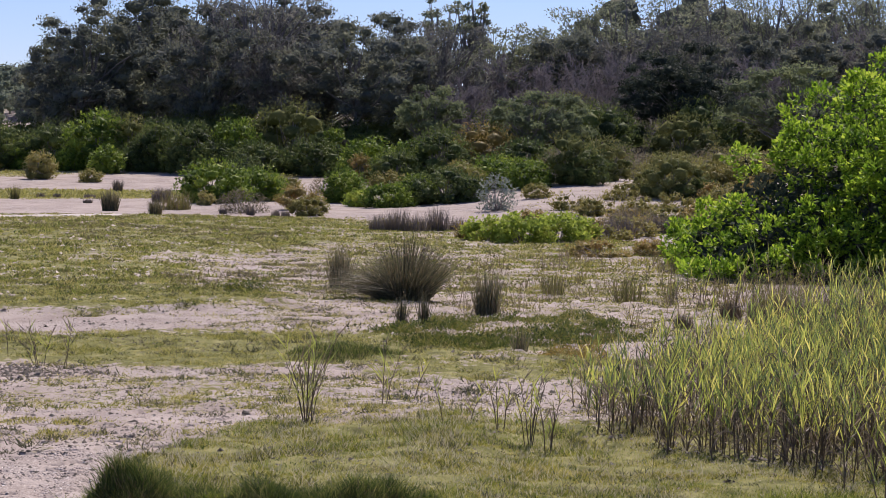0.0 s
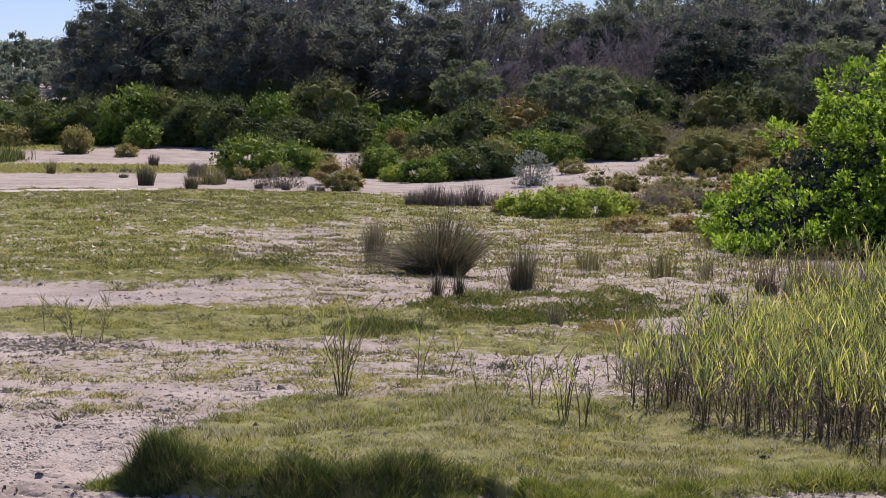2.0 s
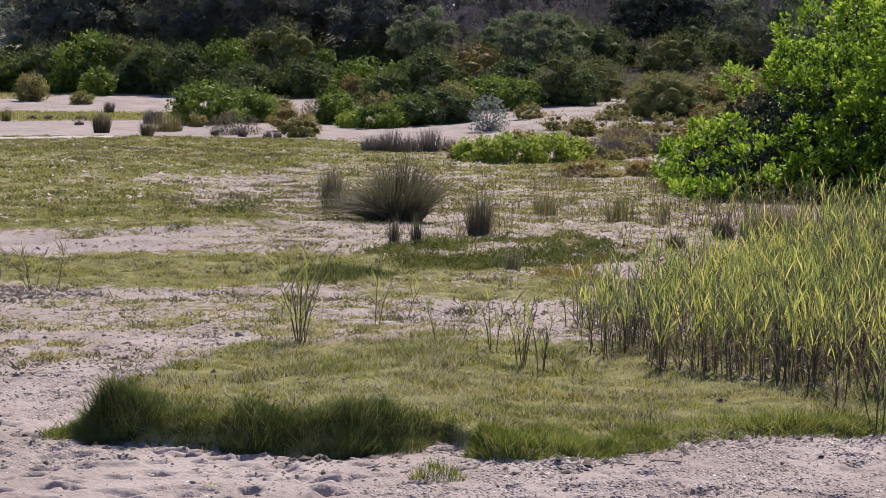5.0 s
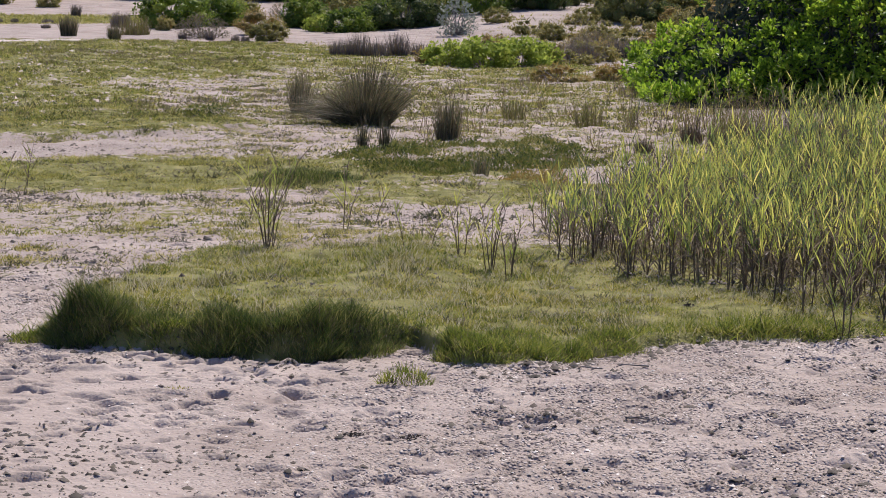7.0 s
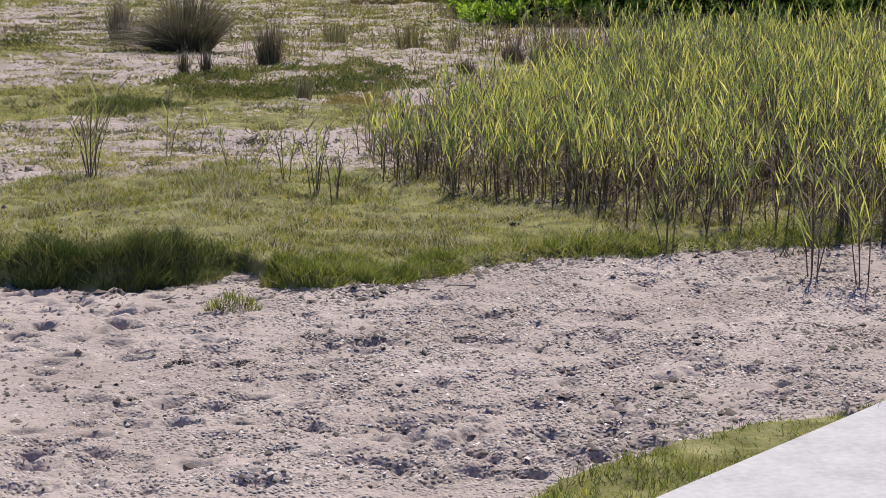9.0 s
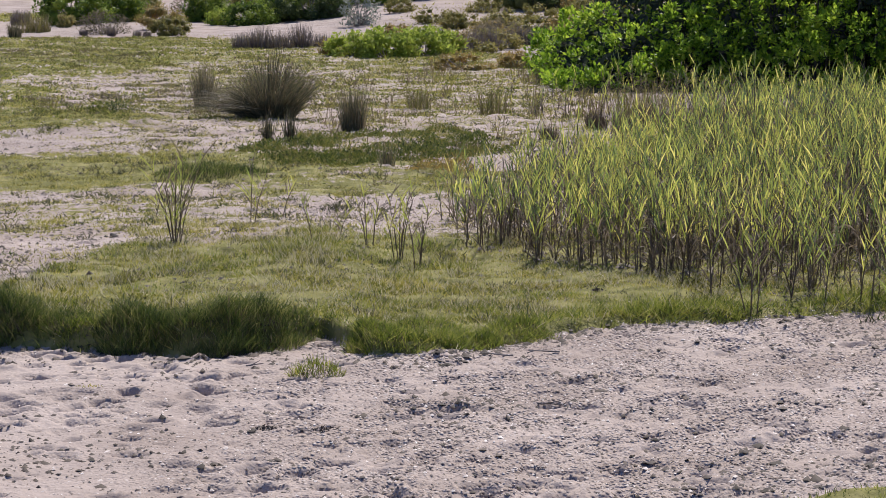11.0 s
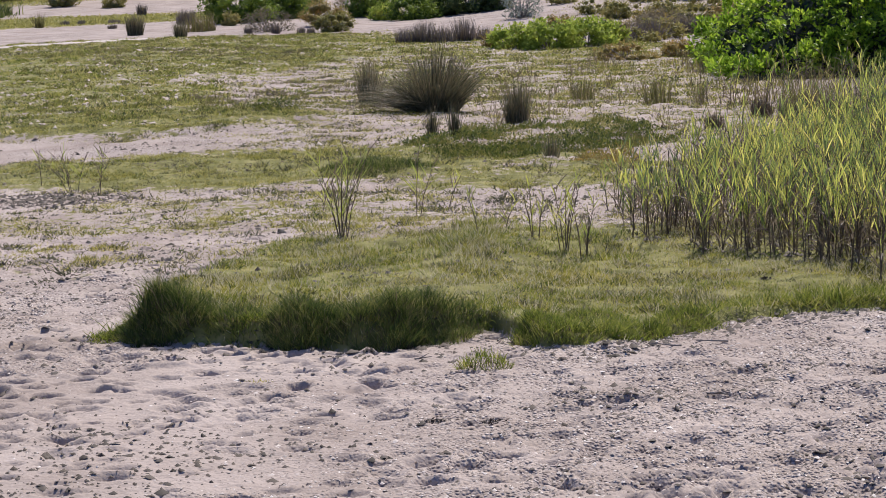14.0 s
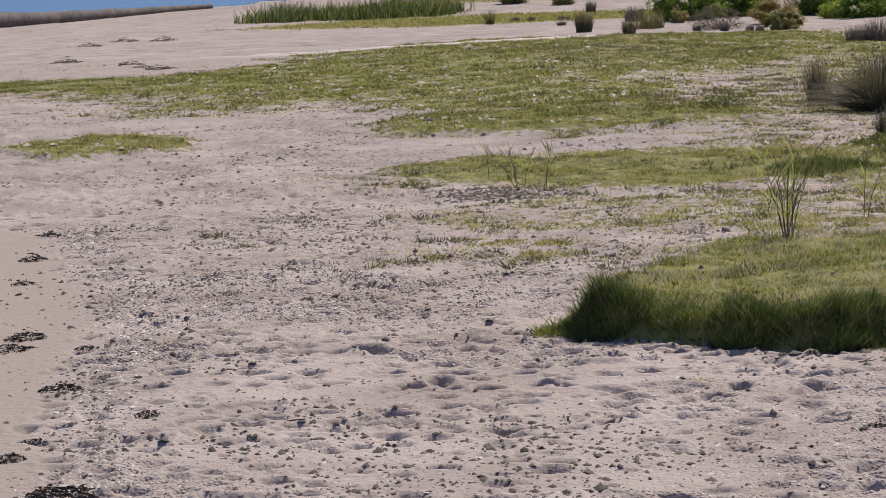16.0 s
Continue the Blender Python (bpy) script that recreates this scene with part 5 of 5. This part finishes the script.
def reed(x, y, w, h, stems, bare=0.3):
    """A few reeds that stand alone on the sand."""
    rng = np.random.default_rng(int(abs(x * 811 + y * 23)))
    ob = root("reed", x, y, float(ground_z(x, y)), "spindly young reed with yellowing leaves on sand", "reed", "lone reeds on the sand")
    for _ in range(stems):
        a = rng.uniform(0, 6.28)
        r = w * 0.2 * rng.random() if stems > 1 else 0.0
        hh = h * rng.uniform(0.6, 1.0)
        tip = np.array([math.cos(a) * w * rng.uniform(0.2, 0.85), math.sin(a) * w * 0.5, hh])
        s = np.array([math.cos(a) * r, math.sin(a) * r, -0.02])
        p = np.stack([s, s + (tip - s) * [0.35, 0.35, 0.5], tip])
        v, f = tubes([(p, np.array([0.0045, 0.004, 0.002]))], 4)
        st = mesh_of("stem", v, f, MAT["stem"], ob)
        n = rng.integers(7, 12)
        t = rng.uniform(bare, 1.0, n)
        b = s + (tip - s) * np.stack([t * t, t * t, t], 1)
        az = rng.uniform(0, 6.28, n)
        out = np.stack([np.cos(az), np.sin(az), np.zeros(n)], 1)
        ln = rng.uniform(0.10, 0.22, n) * max(0.8, h / 0.6)
        for k in range(n):
            v, f = ribbons(b[k:k + 1], out[k:k + 1] * rng.uniform(0.2, 0.75) + [0, 0, 1], out[k:k + 1] * 0.2, ln[k:k + 1], np.array([0.0095]), 3, rng, 1.0)
            mesh_of("leaf", v, f, MAT["reed" if rng.random() < 0.6 else "dead"], st)


for args in ((-1.19, 21.32, 0.36, 0.76, 11), (-0.57, 22.99, 0.32, 0.74, 2), (-0.27, 23.80, 0.22, 0.44, 1), (0.02, 20.70, 0.19, 0.43, 1), (0.25, 21.50, 0.15, 0.32, 1),
             (0.72, 20.08, 0.30, 0.62, 6), (0.86, 19.4, 0.22, 0.55, 4), (0.5, 20.6, 0.2, 0.5, 3), (-4.35, 26.55, 0.43, 0.55, 5), (-4.13, 26.58, 0.25, 0.55, 2), (-4.82, 27.13, 0.13, 0.56, 1),
             (-1.51, 23.95, 0.17, 0.39, 1), (3.0, 16.5, 0.3, 0.7, 4), (3.73, 15.3, 0.4, 0.8, 5), (3.98, 15.0, 0.3, 0.95, 4)):
    reed(*args)

# ---- concrete path ----
def path_slab():
    bm = bmesh.new()
    n = Vector((1.2, -1.0, 0)).normalized()
    t = Vector((1.0, 1.2, 0)).normalized()
    p = Vector((2.0, 10.08, 0))
    ring = [p - t * 14, p + t * 16, p + t * 16 + n * 2.4, p - t * 14 + n * 2.4]
    bot = [bm.verts.new(v + Vector((0, 0, -0.12))) for v in ring]
    top = [bm.verts.new(v + Vector((0, 0, 0.05))) for v in ring]
    bm.faces.new(top)
    bm.faces.new(bot[::-1])
    for k in range(4):
        bm.faces.new((bot[k], bot[(k + 1) % 4], top[(k + 1) % 4], top[k]))
    bmesh.ops.recalc_face_normals(bm, faces=bm.faces)
    bmesh.ops.bevel(bm, geom=[e for e in bm.edges if all(v.co.z > 0 for v in e.verts)], offset=0.015, segments=2, affect="EDGES")
    me = bpy.data.meshes.new("concrete_path")
    bm.to_mesh(me)
    bm.free()
    me.materials.append(MAT["concrete"])
    tagged(new("concrete_path", me), "pale smooth concrete path beside the grass verge", "path", kind="structure")


path_slab()


# ---- bits on the sand ----
def bits(name, label, category, n, x0, x1, y0, y1, size, mat, seed, where):
    rng = np.random.default_rng(seed)
    x, y = rng.uniform(x0, x1, n), y0 + (y1 - y0) * rng.random(n) ** 1.3
    ok = (rng.random(n) < where(x, y)) & (x > -0.42 * y) & (x < 0.31 * y)
    x, y = x[ok], y[ok]
    n = len(x)
    s = size * rng.uniform(0.4, 1.0, n) ** 2 * rng.choice([1, 1, 1, 1.6], n)
    o = np.array([(math.cos(k * 1.5708), math.sin(k * 1.5708), -0.15) for k in range(4)] + [(0, 0, 0.40)])
    v = np.stack([x, y, surface_z(x, y) + 0.15 * s], 1)[:, None] + o[None] * s[:, None, None] * rng.uniform(0.6, 1.2, (n, 5, 1)) + rng.normal(0, 0.16, (n, 5, 3)) * s[:, None, None]
    f = np.array([(k, (k + 1) % 4, 4) for k in range(4)])
    tagged(mesh_of(name, v.reshape(-1, 3), (np.arange(n)[:, None, None] * 5 + f[None]).reshape(-1, 3), MAT[mat], smooth=True), label, category, kind="stuff")


bits("shell_grit", "scattered shell bits and pebbles on the sand", "shells", 105000, -6.5, 5, 10.4, 27, 0.0115, "grit", 8,
     lambda x, y: (1 - turf(x, y)) * (1 - 0.9 * shade_of_damp(x, y)) * np.clip(0.12 + 0.6 * step(0.42, 0.62, fbm(x, y, 2.6, 44)) + 0.6 * step(-0.7, 1.0, x) * (y < 17), 0, 1))
bits("wrack_crumbs", "dark crumbs of dry seaweed and bark", "wrack", 70000, -8.5, 6, 10.4, 32, 0.023, "wrack", 9,
     lambda x, y: (1 - turf(x, y)) * (1 - 0.85 * shade_of_damp(x, y)) * (0.12 + 0.8 * step(0.5, 0.66, fbm(x, y, 0.9, 45))))
bits("sand_clods", "pale dry clods of sand between the tufts of the rise", "clods", 24000, -22, 6, 30, 70, 0.050, "clod", 33,
     lambda x, y: step(0.15, 0.35, turf(x, y)) * (0.15 + 0.85 * step(0.42, 0.6, fbm(x, y, 1.4, 34))))
# far wrack crumbs; their dark colour also stands in for shadowed dimples
bits("far_crumbs_and_shade", "dark crumbs of wrack and dry clods, also painting the flat's small shadows", "wrack", 62000, -26, 4, 18, 66, 0.028, "wrack", 10,
     lambda x, y: (1 - 0.7 * turf(x, y)) * (1 - 0.8 * shade_of_damp(x, y)) * (0.15 + 0.8 * step(0.48, 0.62, fbm(x, y, 1.6, 46))))


# ---- driftwood and sticks ----
def log():
    rng = np.random.default_rng(3)
    t = np.linspace(0, 1, 16)
    x, y = -43.6 + 3.2 * t + 0.5 * np.sin(t * 5), 104 + 35.0 * t
    rad = (0.46 - 0.32 * t) * rng.uniform(0.9, 1.1, 16)
    p = np.stack([x, y, ground_z(x, y) + 0.7 * rad], 1)
    v, f = tubes([(p, rad)], 10)
    ob = root("driftwood_log", -43.6, 104, 0.0, "long dark weathered driftwood log on the far sand", "log")
    mesh_of("log_body", v - [-43.6, 104, 0.0], f, MAT["wet_wood"], ob, smooth=True)


def stick(x, y, length, turn, mat="bark", forks=1, up=0.02, label="thin grey dead stick lying on the sand"):
    rng = np.random.default_rng(int(abs(x * 91 + y * 37)))
    z = float(ground_z(x, y))
    ob = root("stick", x, y, z, label, "stick", "sticks on the sand")
    d = np.array([math.cos(turn), math.sin(turn), up])
    t = np.linspace(0, 1, 5)[:, None]
    p = t * d * length + rng.normal(0, 0.03 * length, (5, 3)) * [1, 1, 0.3] + [0, 0, 0.012]
    thick = max(0.006, 0.02 * length)
    v, f = tubes([(p, np.linspace(thick, thick * 0.4, 5))], 5)
    st = mesh_of("stem", v, f, MAT[mat], ob, smooth=True)
    for _ in range(forks):
        b = p[rng.integers(1, 4)]
        e = b + (d * 0.5 + rng.normal(0, 0.35, 3) + [0, 0, up]) * length * 0.5
        v, f = tubes([(np.stack([b, (b + e) / 2 + rng.normal(0, 0.02, 3) * length, e]), np.array([0.7, 0.5, 0.25]) * thick)], 5)
        mesh_of("twig", v, f, MAT[mat], st, smooth=True)


log()
for args in ((1.25, 15.15, 0.22, 2.6), (0.92, 15.0, 0.12, 1.9), (1.55, 15.25, 0.2, 2.9), (1.25, 13.55, 0.16, -0.5), (-0.42, 15.0, 0.12, 0.5), (0.1, 15.6, 0.18, 1.2), (-3.6, 13.2, 0.14, 0.4), (-4.4, 14.9, 0.2, 0.1)):
    stick(*args)
stick(-4.9, 90.5, 0.8, 0.6, "pale_wood", 5, 0.5, "bleached white dead branch among shrubs")
stick(9.5, 88, 1.6, 2.6, "pale_wood", 6, 0.12, "bleached fallen branches under the trees")
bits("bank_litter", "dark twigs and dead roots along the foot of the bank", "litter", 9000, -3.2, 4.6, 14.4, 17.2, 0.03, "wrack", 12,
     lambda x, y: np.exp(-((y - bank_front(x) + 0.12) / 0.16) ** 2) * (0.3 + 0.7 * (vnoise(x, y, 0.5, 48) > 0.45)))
damp_rim = lambda x, y: np.interp(y, [8, 12.7, 16.3, 21.3, 24, 30], [-3.6, -4.75, -5.75, -7.6, -9.2, -14]) + 0.5 * (fbm(x, y, 1.2, 31) - 0.5)
bits("reed_foot_litter", "dark litter of dead roots round the lone reeds", "litter", 5000, -5.6, -3.2, 25.0, 27.2, 0.03, "wrack", 31,
     lambda x, y: blob(x, y, -4.4, 26.1, 0.95, 0.75) * (0.35 + 0.65 * (vnoise(x, y, 0.4, 32) > 0.45)))
bits("shell_line", "pale line of broken shells along the damp sand", "shells", 100000, -9, -2.5, 10.3, 24, 0.016, "grit", 14,
     lambda x, y: np.exp(-((x - damp_rim(x, y) - 0.25) / 0.22) ** 2) * (0.35 + 0.65 * (vnoise(x, y, 0.6, 49) > 0.35)))


def wrack_clump(x, y, w, n):
    """A flat tangle of dark seaweed; the one on the bank stands for a dead weed."""
    rng = np.random.default_rng(int(abs(x * 333 + y * 77)))
    z = float(surface_z(x, y))
    ob = root("wrack_clump", x, y, z, "flat dark clump of dry seaweed on sand; on the bank a dead weed", "seaweed", "seaweed clumps on the beach")
    a, q = rng.uniform(0, 6.28, n), np.sqrt(rng.random(n))
    foot = np.stack([np.cos(a) * q * w * 0.5, np.sin(a) * q * w * 0.45, 0.005 + 0.22 * w * (1 - q) * rng.random(n)], 1)
    d = rng.normal(size=(n, 3)) * [1, 1, 0.08]
    v, f = ribbons(foot, d, rng.normal(0, 0.5, (n, 3)) * [1, 1, 0.1], rng.uniform(0.12, 0.36, n) * w * 0.4, rng.uniform(0.010, 0.024, n), 3, rng)
    v[:, 2] = np.maximum(v[:, 2], -0.01)
    tagged(mesh_of("tangle", v, f, MAT["wrack"], ob), kind="stuff")


# the last and smallest, on the turf bank, is a dead weed
for args in ((-6.38, 16.56, 0.32, 160), (-6.30, 16.06, 0.3, 140), (-5.69, 15.91, 0.16, 80), (-4.70, 14.30, 0.15, 80), (-5.34, 14.39, 0.26, 130), (-4.87, 12.27, 0.22, 120), (-4.92, 12.79, 0.2, 100),
             (-7.55, 19.60, 0.2, 90), (-8.05, 21.22, 0.3, 120), (-8.56, 23.06, 0.25, 100), (-4.25, 11.35, 0.36, 200), (-4.46, 13.48, 0.18, 80), (-23.6, 65.6, 0.9, 200), (-20.4, 61.7, 0.7, 160), (-19.8, 60.8, 0.5, 120), (-18.9, 59.4, 0.8, 160), (-27.3, 78.4, 0.9, 160), (-27.2, 81.8, 1.0, 160), (-25.8, 81.8, 1.1, 160), (-0.25, 13.1, 0.2, 90), (0.05, 13.0, 0.14, 60), (2.09, 17.73, 0.1, 60)):
    wrack_clump(*args)
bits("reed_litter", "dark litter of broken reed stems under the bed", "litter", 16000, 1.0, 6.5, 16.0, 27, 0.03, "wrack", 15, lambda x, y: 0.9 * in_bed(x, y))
